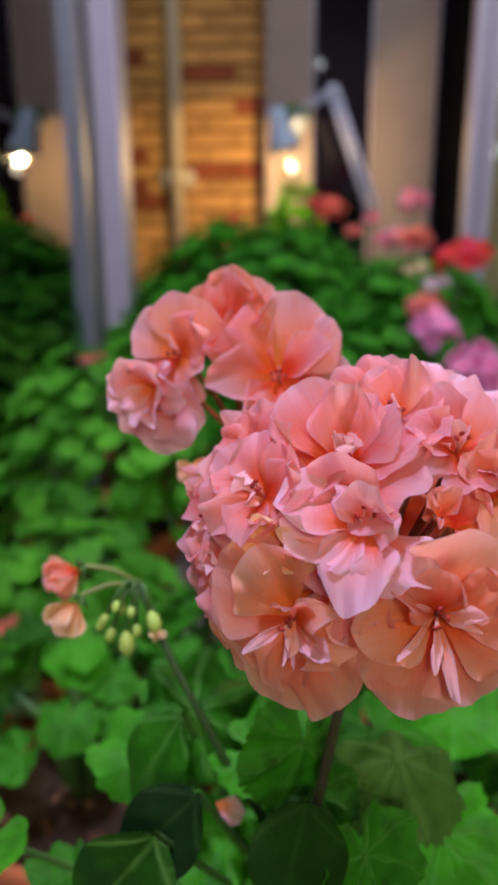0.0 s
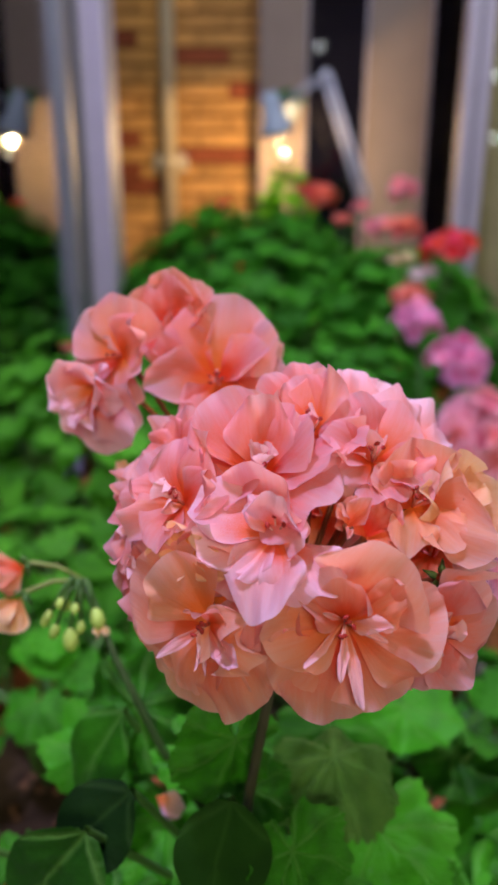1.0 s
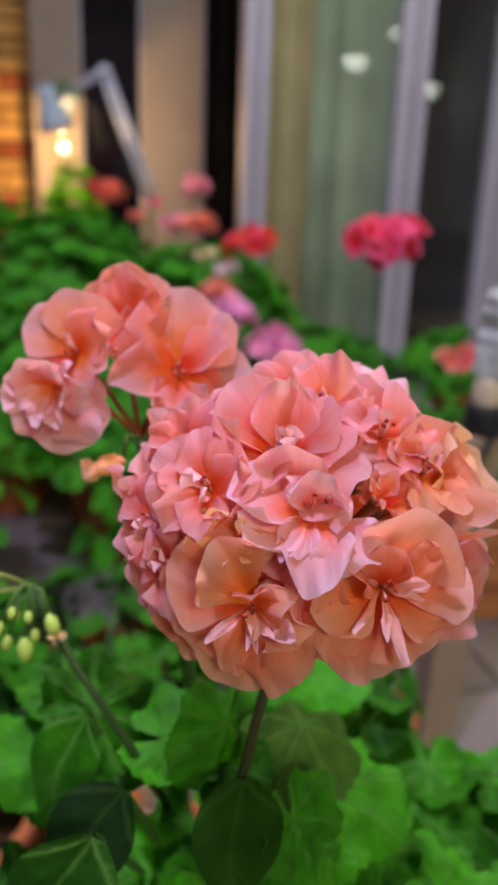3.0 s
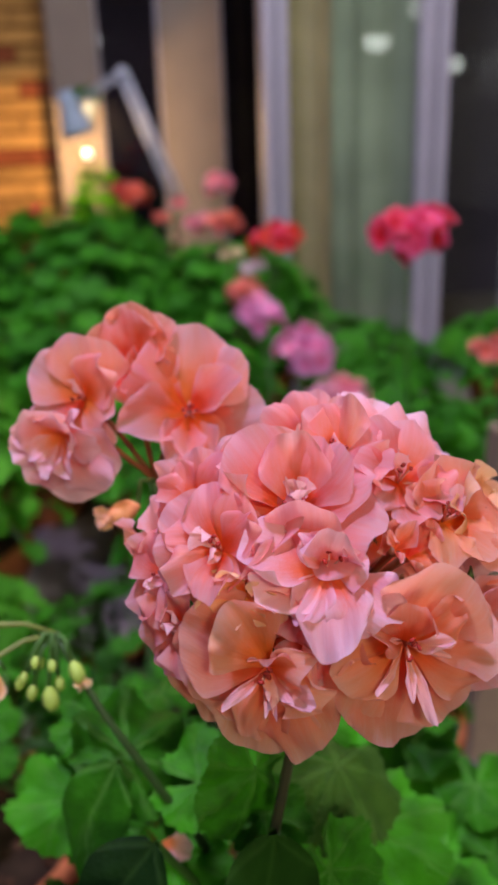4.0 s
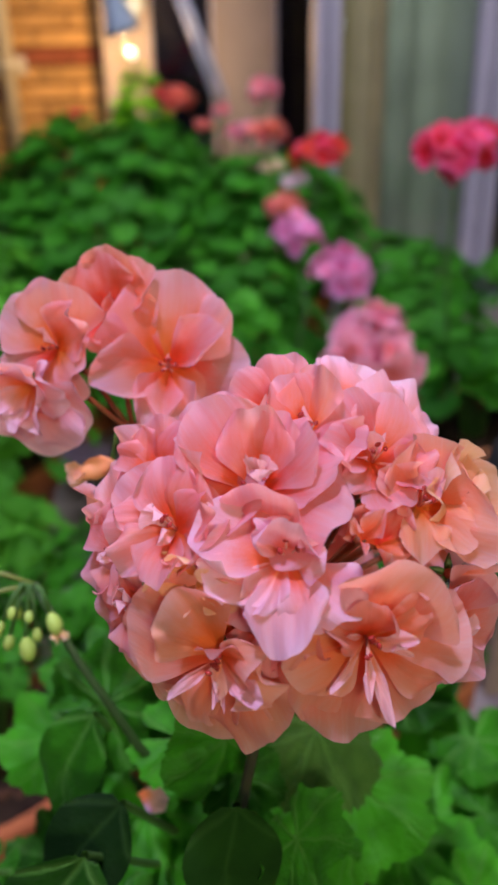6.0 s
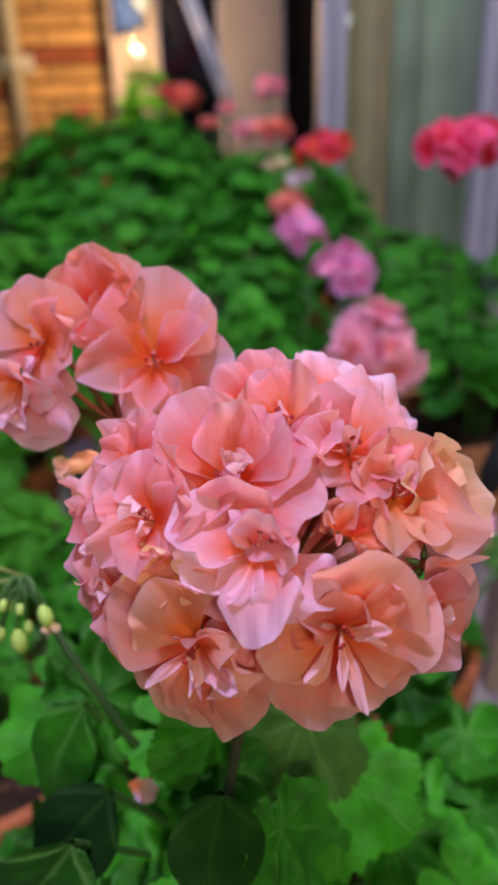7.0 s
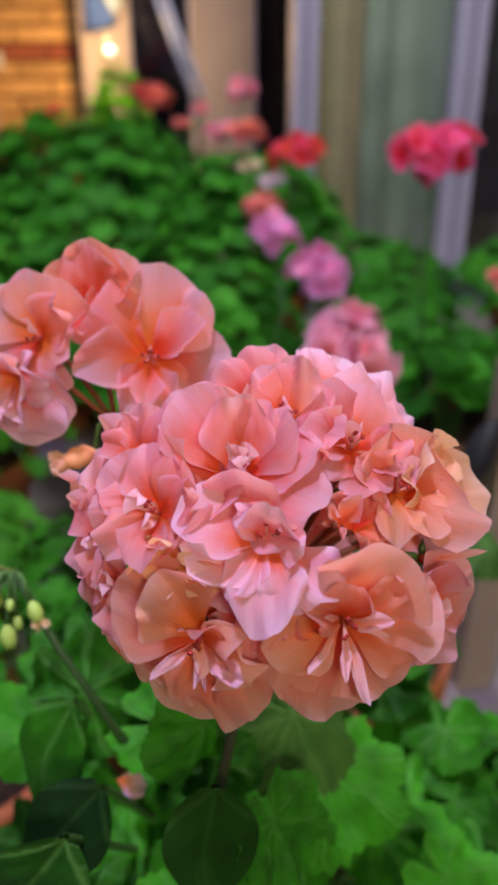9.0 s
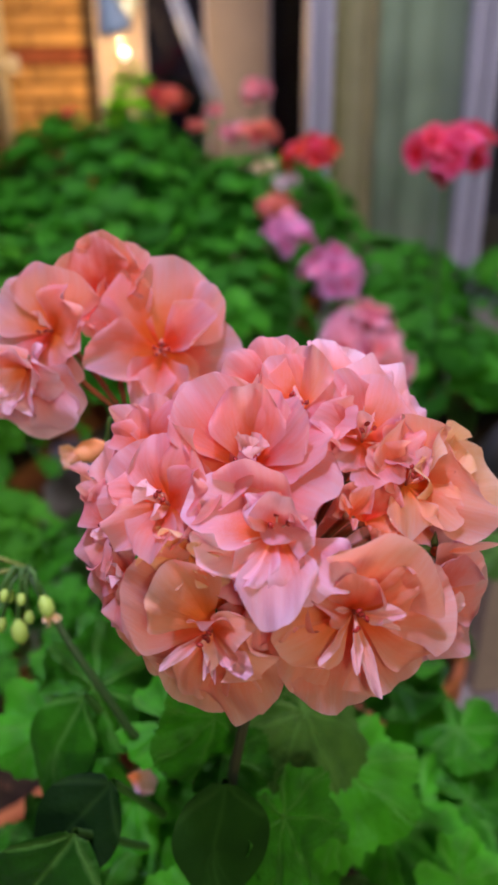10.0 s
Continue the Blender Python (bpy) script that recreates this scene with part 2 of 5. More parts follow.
FILAMENT = plain("pink_filament", (0.8, 0.4, 0.35), 0.5, scale=300)
SOIL = plain("dark_soil", (0.032, 0.02, 0.012), 0.95, vary=0.6, scale=90, relief=0.8, dist=0.004, spec=0.1)
CRUMB = plain("soil_crumb", (0.09, 0.045, 0.025), 0.95, vary=0.6, scale=200, relief=0.6, spec=0.1)
TERRACOTTA = plain("terracotta", (0.42, 0.13, 0.05), 0.85, vary=0.2, scale=60, relief=0.2, spec=0.2)
ALU = plain("aluminium", (0.4, 0.375, 0.48), 0.55, 0.2, vary=0.08, scale=25, relief=0.03)
# aluminium with shade in its colour, for seals, sills and side post
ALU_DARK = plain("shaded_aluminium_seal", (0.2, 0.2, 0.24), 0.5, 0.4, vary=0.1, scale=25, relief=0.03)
LAMP_METAL = plain("brushed_lamp_metal", (0.5, 0.52, 0.68), 0.55, 0.1, vary=0.06, scale=60, relief=0.03)
SHADE = plain("grey_lamp_shade", (0.36, 0.45, 0.62), 0.6, 0.0, vary=0.08, scale=60, relief=0.03)
BEIGE = plain("beige_render", (0.25, 0.2, 0.18), 0.9, vary=0.1, scale=70, relief=0.25, spec=0.2)
WALL = plain("plain_wall_paint", (0.62, 0.57, 0.58), 0.9, vary=0.06, scale=60, relief=0.1, spec=0.2)
# night darkness behind the door glass, put into the wall colour
NIGHT_WALL = plain("night_dark_wall", (0.06, 0.05, 0.1), 0.9, vary=0.2, scale=40, spec=0.2)
CEILING = plain("ceiling_paint", (0.6, 0.58, 0.58), 0.95, vary=0.04, scale=50, spec=0.2)
BRICK = plain("buff_brick", (0.5, 0.26, 0.08), 0.9, vary=0.35, scale=55, relief=0.5, dist=0.003, spec=0.2)
BRICK_RED = plain("red_brick", (0.26, 0.07, 0.03), 0.9, vary=0.35, scale=55, relief=0.5, dist=0.003, spec=0.2)
MORTAR = plain("brown_mortar", (0.16, 0.06, 0.025), 0.95, vary=0.3, scale=120, relief=0.5, spec=0.1)
TILE = plain("pinkish_floor_tile", (0.19, 0.158, 0.155), 0.45, vary=0.12, scale=45, relief=0.1)
GROUT = plain("grey_grout", (0.15, 0.13, 0.12), 0.9, vary=0.2, scale=100, relief=0.3)
WOOD_POST = plain("pale_timber", (0.27, 0.2, 0.14), 0.7, vary=0.2, scale=60, relief=0.2)
RUBBER = plain("black_plastic", (0.009, 0.009, 0.01), 0.6, vary=0.2, scale=60, relief=0.05)
PVC = plain("cream_plastic_pipe", (0.5, 0.42, 0.3), 0.5, vary=0.08, scale=40, relief=0.05)
CURTAIN = plain("grey_green_curtain", (0.38, 0.43, 0.34), 0.9, vary=0.45, scale=7, relief=0.0, spec=0.1)
CURTAIN_BROWN = plain("brown_curtain", (0.42, 0.33, 0.21), 0.9, vary=0.5, scale=9, relief=0.0, spec=0.1)
FILM = plain("crumpled_clear_film", (0.5, 0.52, 0.55), 0.15, 0.2, vary=0.3, scale=50, relief=0.6, dist=0.004)


def wood_material():
    m, nt, b = material("stained_plank", 0.6, 0, 0.3)
    at = stretch(nt, coords(nt, "Object"), 3, 60, 60)
    grain = noise_tex(nt, at, 1.0, 5, 0.6)
    col = ramp(nt, grain, [(0.3, (0.2, 0.07, 0.025)), (0.7, (0.42, 0.17, 0.06))])
    nt.links.new(col, b.inputs["Base Color"])
    bump(nt, b, grain, 0.3, 0.002)
    return m


PLANK = wood_material()


def glass_material(name, tint, gain=1.3):
    m = bpy.data.materials.new(name)
    m.use_nodes = True
    nt = m.node_tree
    nt.nodes.remove(nt.nodes["Principled BSDF"])
    clear, gloss, s = (nt.nodes.new(k) for k in ("ShaderNodeBsdfTransparent", "ShaderNodeBsdfGlossy", "ShaderNodeMixShader"))
    clear.inputs[0].default_value, gloss.inputs["Roughness"].default_value = (*tint, 1), 0.015
    f = nt.nodes.new("ShaderNodeFresnel")
    f.inputs[0].default_value = 1.55
    nt.links.new(math_node(nt, "MINIMUM", math_node(nt, "MULTIPLY", f.outputs[0], gain), 1.0), s.inputs[0])
    nt.links.new(clear.outputs[0], s.inputs[1])
    nt.links.new(gloss.outputs[0], s.inputs[2])
    nt.links.new(s.outputs[0], nt.nodes["Material Output"].inputs[0])
    return m


GLASS = glass_material("window_glass", (0.75, 0.8, 0.76), 1.05)
# bluish reflection of the side glass, put as colour on an unseen wall
BLUE_WALL = plain("blue_reflection_wall", (0.08, 0.2, 0.29), 0.9, vary=0.2, scale=40, spec=0.2)
SIDE_GLASS = glass_material("bluish_side_glass", (0.5, 0.65, 0.75), 1.6)
DARK_GLASS = glass_material("dark_tinted_glass", (0.2, 0.18, 0.26))


def glow(name, colour, strength):
    m = bpy.data.materials.new(name)
    m.use_nodes = True
    b = m.node_tree.nodes["Principled BSDF"]
    b.inputs["Base Color"].default_value = (0.8, 0.8, 0.8, 1)
    b.inputs["Emission Color"].default_value = (*colour, 1)
    b.inputs["Emission Strength"].default_value = strength
    return m


BULB = glow("lit_bulb", (1.0, 0.85, 0.68), 1.9)
DIFFUSER = glow("lit_diffuser", (0.95, 0.97, 1.0), 9)


# ---- mesh helpers ----
def mesh_of(name, verts, faces, mats, uvs=None, slots=None, smooth=True):
    me = bpy.data.meshes.new(name)
    me.from_pydata([tuple(v) for v in verts], [], faces)
    for m in mats if isinstance(mats, (list, tuple)) else [mats]:
        me.materials.append(m)
    if uvs is not None:
        layer = me.uv_layers.new(name="UVMap")
        for loop in me.loops:
            layer.data[loop.index].uv = uvs[loop.vertex_index]
    if slots is not None:
        me.polygons.foreach_set("material_index", slots)
    me.polygons.foreach_set("use_smooth", [smooth] * len(me.polygons))
    me.update()
    return me


class Build:
    """Gathers tubes, boxes and lathes into one mesh."""

    def __init__(self):
        self.v, self.f, self.s, self.flat = [], [], [], []

    def add(self, verts, faces, slot=0):
        n = len(self.v)
        self.v += [Vector(v) for v in verts]
        self.f += [[i + n for i in f] for f in faces]
        self.s += [slot] * len(faces)

    def box(self, lo, hi, slot=0, bevel=0.0):
        bm = bmesh.new()
        bmesh.ops.create_cube(bm, size=1)
        c, d = (Vector(lo) + Vector(hi)) / 2, Vector(hi) - Vector(lo)
        for v in bm.verts:
            v.co = Vector((v.co.x * d.x, v.co.y * d.y, v.co.z * d.z)) + c
        if bevel:
            bmesh.ops.bevel(bm, geom=bm.edges[:], offset=bevel, segments=2, affect="EDGES", profile=0.6)
        bm.verts.index_update()
        self.add([v.co.copy() for v in bm.verts], [[v.index for v in f.verts] for f in bm.faces], slot)
        bm.free()
        return self

    def tube(self, points, radii, sides=6, slot=0, cap=True):
        pts = [Vector(p) for p in points]
        if isinstance(radii, (int, float)):
            radii = [radii] * len(pts)
        verts, faces = [], []
        side = None
        for i, p in enumerate(pts):
            d = (pts[min(i + 1, len(pts) - 1)] - pts[max(i - 1, 0)]).normalized()
            if side is None:
                side = d.orthogonal().normalized()
            side = (side - d * side.dot(d)).normalized()
            up = d.cross(side)
            for k in range(sides):
                a = 2 * math.pi * k / sides
                verts.append(p + (side * math.cos(a) + up * math.sin(a)) * radii[i])
        for i in range(len(pts) - 1):
            for k in range(sides):
                a, b = i * sides + k, i * sides + (k + 1) % sides
                faces.append([a, b, b + sides, a + sides])
        if cap:
            faces += [list(range(sides))[::-1], [len(verts) - sides + k for k in range(sides)]]
        self.add(verts, faces, slot)
        return self

    def lathe(self, profile, centre=(0, 0, 0), axis=(0, 0, 1), sides=28, slot=0, wobble=0.0):
        q = Vector((0, 0, 1)).rotation_difference(Vector(axis))
        verts, faces = [], []
        for r, h in profile:
            for k in range(sides):
                a = 2 * math.pi * k / sides
                rr = r * (1 + wobble * math.sin(3 * a + 40 * h))
                verts.append(q @ Vector((rr * math.cos(a), rr * math.sin(a), h)) + Vector(centre))
        for i in range(len(profile) - 1):
            for k in range(sides):
                a, b = i * sides + k, i * sides + (k + 1) % sides
                faces.append([a, b, b + sides, a + sides])
        self.add(verts, faces, slot)
        return self

    def mesh(self, name, mats, smooth=True):
        return mesh_of(name, self.v, self.f, mats, None, self.s, smooth)


def part(name, me, parent=None, m=None, label=""):
    ob = new(name, me)
    ob.parent = parent
    if m is not None:
        ob.matrix_basis = m
    if label:
        tagged(ob, label)
    return ob


def empty(name, m, **tags):
    ob = new(name)
    ob.empty_display_size = 0.02
    ob.matrix_basis = m
    return tagged(ob, **tags)


def frame_of(origin, normal, tip):
    """A pose whose z is the normal and whose y leans to the tip."""
    z = Vector(normal).normalized()
    y = Vector(tip) - z * Vector(tip).dot(z)
    y = y.normalized() if y.length > 1e-5 else z.orthogonal().normalized()
    x = y.cross(z)
    m = Matrix((x, y, z)).transposed().to_4x4()
    m.translation = Vector(origin)
    return m


# ---- petals and leaves ----
def petal_mesh(seed, mat, width=0.85, rise=0.12, bend=-0.15, cup=0.1, fold=0.0, roll=0.0, ruffle=0.06, crease=0.06, twist=0.0, notch=0.04, tip=0.72, nu=16, nv=16):
    """A thin petal one unit long on a narrow claw, its broad end waved, creased and unevenly cut."""
    rng = random.Random(seed)
    p1, p2, p3, o = (rng.uniform(0, 6.28) for _ in range(4))
    skew, dent = rng.uniform(-0.12, 0.12), rng.uniform(-0.5, 0.5)
    verts, uvs, faces = [], [], []
    for j in range(nv + 1):
        v = j / nv
        w = 0.1 + 0.9 * math.sin(math.pi / 2 * min(1.0, v / tip)) ** 1.3
        w *= 1 - 0.07 * max(0.0, (v - tip) / (1 - tip)) ** 2
        w *= width / 2 * (1 + 0.07 * v * noise.noise(Vector((v * 4, seed, 3.3))))
        for i in range(nu + 1):
            u = 2 * i / nu - 1
            x = u * w + skew * v * v
            edge = v ** 5 * (0.05 * noise.noise(Vector((u * 1.3, seed * 1.3, 0))) + 0.025 * noise.noise(Vector((u * 4, seed * 0.7, 9))))
            y = v - 0.37 * v * v * abs(u) ** 2.4 + edge - 0.6 * notch * v ** 6 * math.exp(-((u - dent) * 3.2) ** 2)
            z = rise * v + bend * v * v + cup * 2 * x * x / width
            z += fold * abs(x) * (1 - 0.35 * v)
            z += crease * v ** 1.1 * (1.5 * noise.noise(Vector((u * 1.1 + o, v * 1.3, seed))) + 0.5 * noise.noise(Vector((u * 2.6 + o, v * 1.6 + 5, seed))))
            z += 0.16 * crease * v * abs(noise.noise(Vector((u * 6 + p2, v * 1.4, seed + 4.4))))
            z += 1.4 * ruffle * v ** 3 * (0.8 * math.sin(3.1 * u + p1) + 0.5 * math.sin(6.7 * u + 3 * v + p2))
            z += 0.8 * ruffle * abs(u) ** 4 * v * math.sin(8.5 * v + p3 + (1.4 if u > 0 else 0))
            side = max(0.0, u * (1 if roll > 0 else -1) - 0.3) / 0.7
            z += abs(roll) * 0.5 * width * side ** 2 * v
            x -= roll * 0.2 * width * side ** 3 * v
            a = twist * v * v
            x, z = x * math.cos(a) - z * math.sin(a), x * math.sin(a) + z * math.cos(a)
            verts.append((x, y, z))
            uvs.append((u * 0.5 + 0.5, v))
    for j in range(nv):
        for i in range(nu):
            q = j * (nu + 1) + i
            faces.append([q, q + 1, q + nu + 2, q + nu + 1])
    return mesh_of("petal", verts, faces, mat, uvs)


def leaf_mesh(name, radius, seed, mat, rings=7, spokes=56, cup=0.25, fold=0.05, ruffle=0.06, droop=0.2, cut=0.13, long=0.16, gap=14, back=0.25):
    rng = random.Random(seed)
    p1, p2 = rng.uniform(0, 6.28), rng.uniform(0, 6.28)
    verts, uvs, faces = [(0, 0, 0)], [(0.5, 0.5)], []
    half = math.radians(180 - gap)
    for i in range(1, rings + 1):
        f = i / rings
        for k in range(spokes + 1):
            a = -half + 2 * half * k / spokes
            lobe = 0.5 + 0.5 * math.cos(7 * a)
            r = radius * (1 - long + long * math.cos(a)) * (1 - f * f * (cut * (1 - lobe) ** 1.5)
                + f ** 4 * 0.035 * math.sin(35 * a + p1))
            r *= 1 - back * max(0.0, (abs(a) - 2.5)) / 0.4
            r *= f
            x, y = r * math.sin(a), r * math.cos(a)
            q = r / radius
            z = radius * (cup * q * q - fold * q * (1 - lobe) * 1.0 * (0.4 + q)
                + ruffle * q ** 3 * math.sin(3 * a + p1) + 0.5 * ruffle * q ** 3 * math.sin(8 * a + p2)
                - droop * max(0, y / radius) ** 2)
            z += 0.05 * radius * noise.noise(Vector((x * 45 + seed, y * 45, seed * 1.7)))
            verts.append((x, y, z))
            uvs.append((0.5 + 0.5 * x / radius, 0.5 + 0.5 * y / radius))
    for k in range(spokes):
        faces.append([0, 2 + k, 1 + k])
    for i in range(rings - 1):
        o = 1 + i * (spokes + 1)
        for k in range(spokes):
            faces.append([o + k, o + k + 1, o + k + 2 + spokes, o + k + 1 + spokes])
    return mesh_of(name, verts, faces, mat, uvs)


def ovate_leaf(seed, mat, width=0.58, keel=0.25, droop=0.3, wave=0.03, rows=14, half=5):
    """A smooth pointed leaf one unit long from its base, keeled along the midrib."""
    rng = random.Random(seed)
    p = rng.uniform(0, 6.28)
    verts, uvs, faces = [], [], []
    for j in range(rows + 1):
        v = j / rows
        w = width / 2 * (math.sin(math.pi * min(1.0, (0.04 + 0.96 * v)) ** 0.78)) ** 0.95 + 0.003
        for i in range(-half, half + 1):
            u = i / half
            x = u * w
            z = keel * abs(x) - 0.9 * keel * x * x / width - droop * v * v + wave * abs(u) ** 2 * math.sin(9 * v + p + 1.3 * u)
            z += 0.05 * abs(math.sin(12 * (v - 0.4 * abs(u)) + p)) * abs(u) * (1.15 - abs(u)) * 2
            verts.append((x, v + 0.03 * noise.noise(Vector((u * 2, v * 3, seed))) * v, z))
            uvs.append((0.5 + 0.5 * x, 0.5 + 0.5 * v))
    n = 2 * half + 1
    for j in range(rows):
        for i in range(n - 1):
            q = j * n + i
            faces.append([q, q + 1, q + n + 1, q + n])
    return mesh_of("leaf", verts, faces, mat, uvs)


BIG_LEAVES = [leaf_mesh("leaf", 1.0, s, LEAF, 8, 70, c, f, r, d) for s, c, f, r, d in
              ((1, 0.15, 0.2, 0.1, 0.3), (2, 0.35, 0.16, 0.13, 0.35), (3, 0.0, 0.22, 0.12, 0.5), (4, 0.35, 0.13, 0.16, 0.1))]
BIG_YOUNG = [leaf_mesh("leaf", 1.0, s, LEAF_YOUNG, 8, 70, c, f, r, d) for s, c, f, r, d in
             ((5, 0.25, 0.17, 0.16, 0.25), (6, 0.45, 0.14, 0.14, 0.2))]
ROUND_LEAF = leaf_mesh("leaf", 1.0, 8, LEAF, 9, 70, -0.5, 0.16, 0.07, 0.35)
GREY_LEAF = leaf_mesh("leaf", 1.0, 8, LEAF_GREY, 10, 84, -0.45, 0.27, 0.05, 0.2, 0.06, 0.04, 3, 0.06)
DOMED_LEAF = leaf_mesh("leaf", 1.0, 17, LEAF, 10, 84, -0.75, 0.2, 0.06, 0.2, 0.08, 0.06, 5, 0.1)
SHADED_LEAVES = [leaf_mesh("leaf", 1.0, 10, LEAF_SHADE, 9, 70, -0.2, 0.2, 0.1, 0.3), leaf_mesh("leaf", 1.0, 16, LEAF_SHADE, 9, 70, -0.15, 0.35, 0.12, 0.5)]
OVATE_LEAVES = [ovate_leaf(61, LEAF, 0.6, 0.35, 0.2), ovate_leaf(62, LEAF_DEEP, 0.7), ovate_leaf(63, LEAF_SHADE, 0.7, 0.1, 0.12)]
FOLDED_LEAF = leaf_mesh("leaf", 1.0, 9, LEAF, 9, 70, -0.15, 0.32, 0.1, 0.5)
FAR_LEAVES = [leaf_mesh("leaf", 1.0, s, mt, 4, 35, c, 0.08, 0.08, d) for s, mt, c, d in
              ((11, LEAF_FAR, 0.2, 0.3), (12, LEAF_FAR, 0.35, 0.2), (13, LEAF_FAR, 0.1, 0.4), (14, LEAF_YOUNG, 0.3, 0.2), (15, LEAF_FAR, 0.3, 0.1))]
# far leaves in the darker leaf colour, which stands for shade behind the head
SHADED_FAR_LEAVES = [leaf_mesh("leaf", 1.0, s, LEAF, 4, 35, c, 0.08, 0.08, d) for s, c, d in ((36, 0.2, 0.3), (37, 0.3, 0.2), (38, 0.1, 0.4))]
PALE_LEAVES = [leaf_mesh("leaf", 1.0, s, LEAF_PALE, 4, 35, c, 0.08, 0.08, d) for s, c, d in ((31, 0.2, 0.3), (32, 0.35, 0.2), (33, 0.1, 0.4))]
LIME_LEAVES = [leaf_mesh("leaf", 1.0, s, LEAF_LIME, 4, 35, 0.3, 0.08, 0.08, 0.2) for s in (21, 22)]


FORMS = dict(
    flat=dict(width=0.92, rise=0.1, bend=-0.12, cup=0.05, ruffle=0.05, crease=0.12),
    wavy=dict(width=0.95, rise=0.15, bend=-0.2, cup=0.05, ruffle=0.12, crease=0.2, notch=0.08, nu=20),
    cup=dict(width=0.95, rise=0.0, bend=0.2, cup=0.3, ruffle=0.06, crease=0.13),
    back=dict(width=0.95, rise=0.28, bend=-0.5, cup=-0.1, ruffle=0.07, crease=0.11),
    fold=dict(width=0.85, rise=0.1, bend=-0.1, cup=0.1, fold=0.38, ruffle=0.09, crease=0.16, nu=20),
    roll=dict(width=0.95, rise=0.1, bend=-0.1, cup=0.05, roll=0.55, ruffle=0.05, crease=0.09),
    lrol=dict(width=0.95, rise=0.1, bend=-0.1, cup=0.05, roll=-0.55, ruffle=0.05, crease=0.09),
    slim=dict(width=0.15, rise=0.1, bend=-0.1, cup=0.5, ruffle=0.03, crease=0.05, tip=0.8, nu=8, nv=12),
    curl=dict(width=0.38, rise=0.2, bend=0.1, cup=0.5, ruffle=0.09, crease=0.1, twist=0.6, tip=0.66, nu=12, nv=14),
    rim=dict(width=0.92, rise=0.02, bend=-0.02, cup=0.5, ruffle=0.06, crease=0.06))


class PetalSet(dict):
    """Petal meshes of one colour by form, made when first asked for."""

    def __init__(self, mat, seed, thin=None):
        self.mat, self.seed, self.thin = mat, seed, thin or mat

    def pick(self, form, rng):
        k = (form, rng.randrange(4))
        if k not in self:
            self[k] = petal_mesh(self.seed + 13 * list(FORMS).index(form) + k[1], self.thin if form in ("slim", "curl") else self.mat, **FORMS[form])
        return self[k]


DEEP_SET, CREAM_SET = PetalSet(PETAL_DEEP, 600), PetalSet(CREAM_PETAL, 400)
LIGHT_SET = PetalSet(PETAL_LIGHT, 150)
SALMON_SET, PALE_SET, WILT_SET = PetalSet(PETAL, 100, PETALOID), PetalSet(PETAL_PALE, 200, PETALOID), PetalSet(PETAL_WILT, 300)


def stamen_mesh(seed):
    rng = random.Random(seed)
    lean, ln = rng.uniform(0.15, 0.45), rng.uniform(0.0045, 0.0075)
    tip = Vector((0, lean, 1)).normalized() * ln
    b = Build().tube([(0, 0, 0), tip * 0.5 + Vector((0, 0, 0.0004)), tip], [0.0004, 0.0003, 0.00025], 5, 0)
    side = Vector((1, 0.2, 0.3)).normalized() * 0.0009
    b.tube([tip - side, tip - side * 0.4, tip + side * 0.4, tip + side], [0.0002, 0.0006, 0.0006, 0.0002], 6, 1)
    return b.mesh("stamen", [FILAMENT, ANTHER])


SEPAL = Build().tube([(0, 0, -0.003), (0, 0.0025, -0.0015), (0, 0.0055, -0.0005)], [0.0008, 0.0012, 0.0002], 5).mesh("sepal", STEM)
STAMENS = [stamen_mesh(i) for i in range(4)]


def near_floret(parent, place, normal, hub, seed, sets, petals, spin=(0, 0, 1), stamens=3, ring=0, sepals=5, stalk=None):
    """A floret on its own stalk, in the plant's space. petals: the clock angle seen from the front, the length in millimetres, the breadth,
    the tilt towards the front and the form of each; ring: how many more petals stand round at random."""
    rng = random.Random(seed)
    m = frame_of(place, normal, spin)
    h = m.inverted() @ Vector(hub)
    mid = Vector((0, 0, -0.35 * h.length)) * 0.6 + h * 0.35
    fl = part("floret", Build().tube([h, mid, (0, 0, -0.004), (0, 0, -0.0005)], [0.001, 0.001, 0.0012, 0.0016], 6, 0).mesh("floret", stalk or PEDICEL), parent, m)
    for i in range(sepals):
        part("sepal", SEPAL, fl, pose(0, 0, 0, 0, 0, i * 72))
    rows = list(petals)
    for i in range(ring):
        rows.append((360 * i / ring + rng.uniform(-25, 25), rng.uniform(15, 21), rng.uniform(0.75, 1.0), rng.uniform(0, 30), rng.choice(("flat", "wavy", "back", "fold", "cup"))))
    for a, length, broad, tilt, form, *turn in rows:
        k = length * (0.00092 if form in ("slim", "curl") else 0.00114)
        part("petal", sets.pick(form, rng), fl, pose(0, 0, 0.0008 * rng.random(), 0, 0, -a) @ pose(0, 0, 0, tilt, turn[0] if turn else rng.uniform(-15, 15), 0) @ Matrix.Diagonal((k * broad * 1.3, k, k, 1)))
    for i in range(stamens):
        part("stamen", rng.choice(STAMENS), fl, pose(0, 0, 0.001, 0, 0, i * 120 + rng.uniform(-40, 40)))
    return fl


# ---- setting ----
def structure(name, me, label):
    ob = new(name, me)
    return tagged(ob, label, kind="structure")


floor = structure("floor", Build().box((-3, -4, -0.06), (3.2, 3.3, -0.008)).mesh("floor", GROUT, False), "pinkish grey tiled floor with grey joints")
structure("ceiling", Build().box((-3, -4, 2.42), (3.2, 3.3, 2.5)).mesh("ceiling", CEILING, False), "plain off-white ceiling")
structure("wall_south", Build().box((-3, -4.1, -0.06), (3.2, -4.0, 2.5)).mesh("wall_south", WALL, False), "plain painted wall")
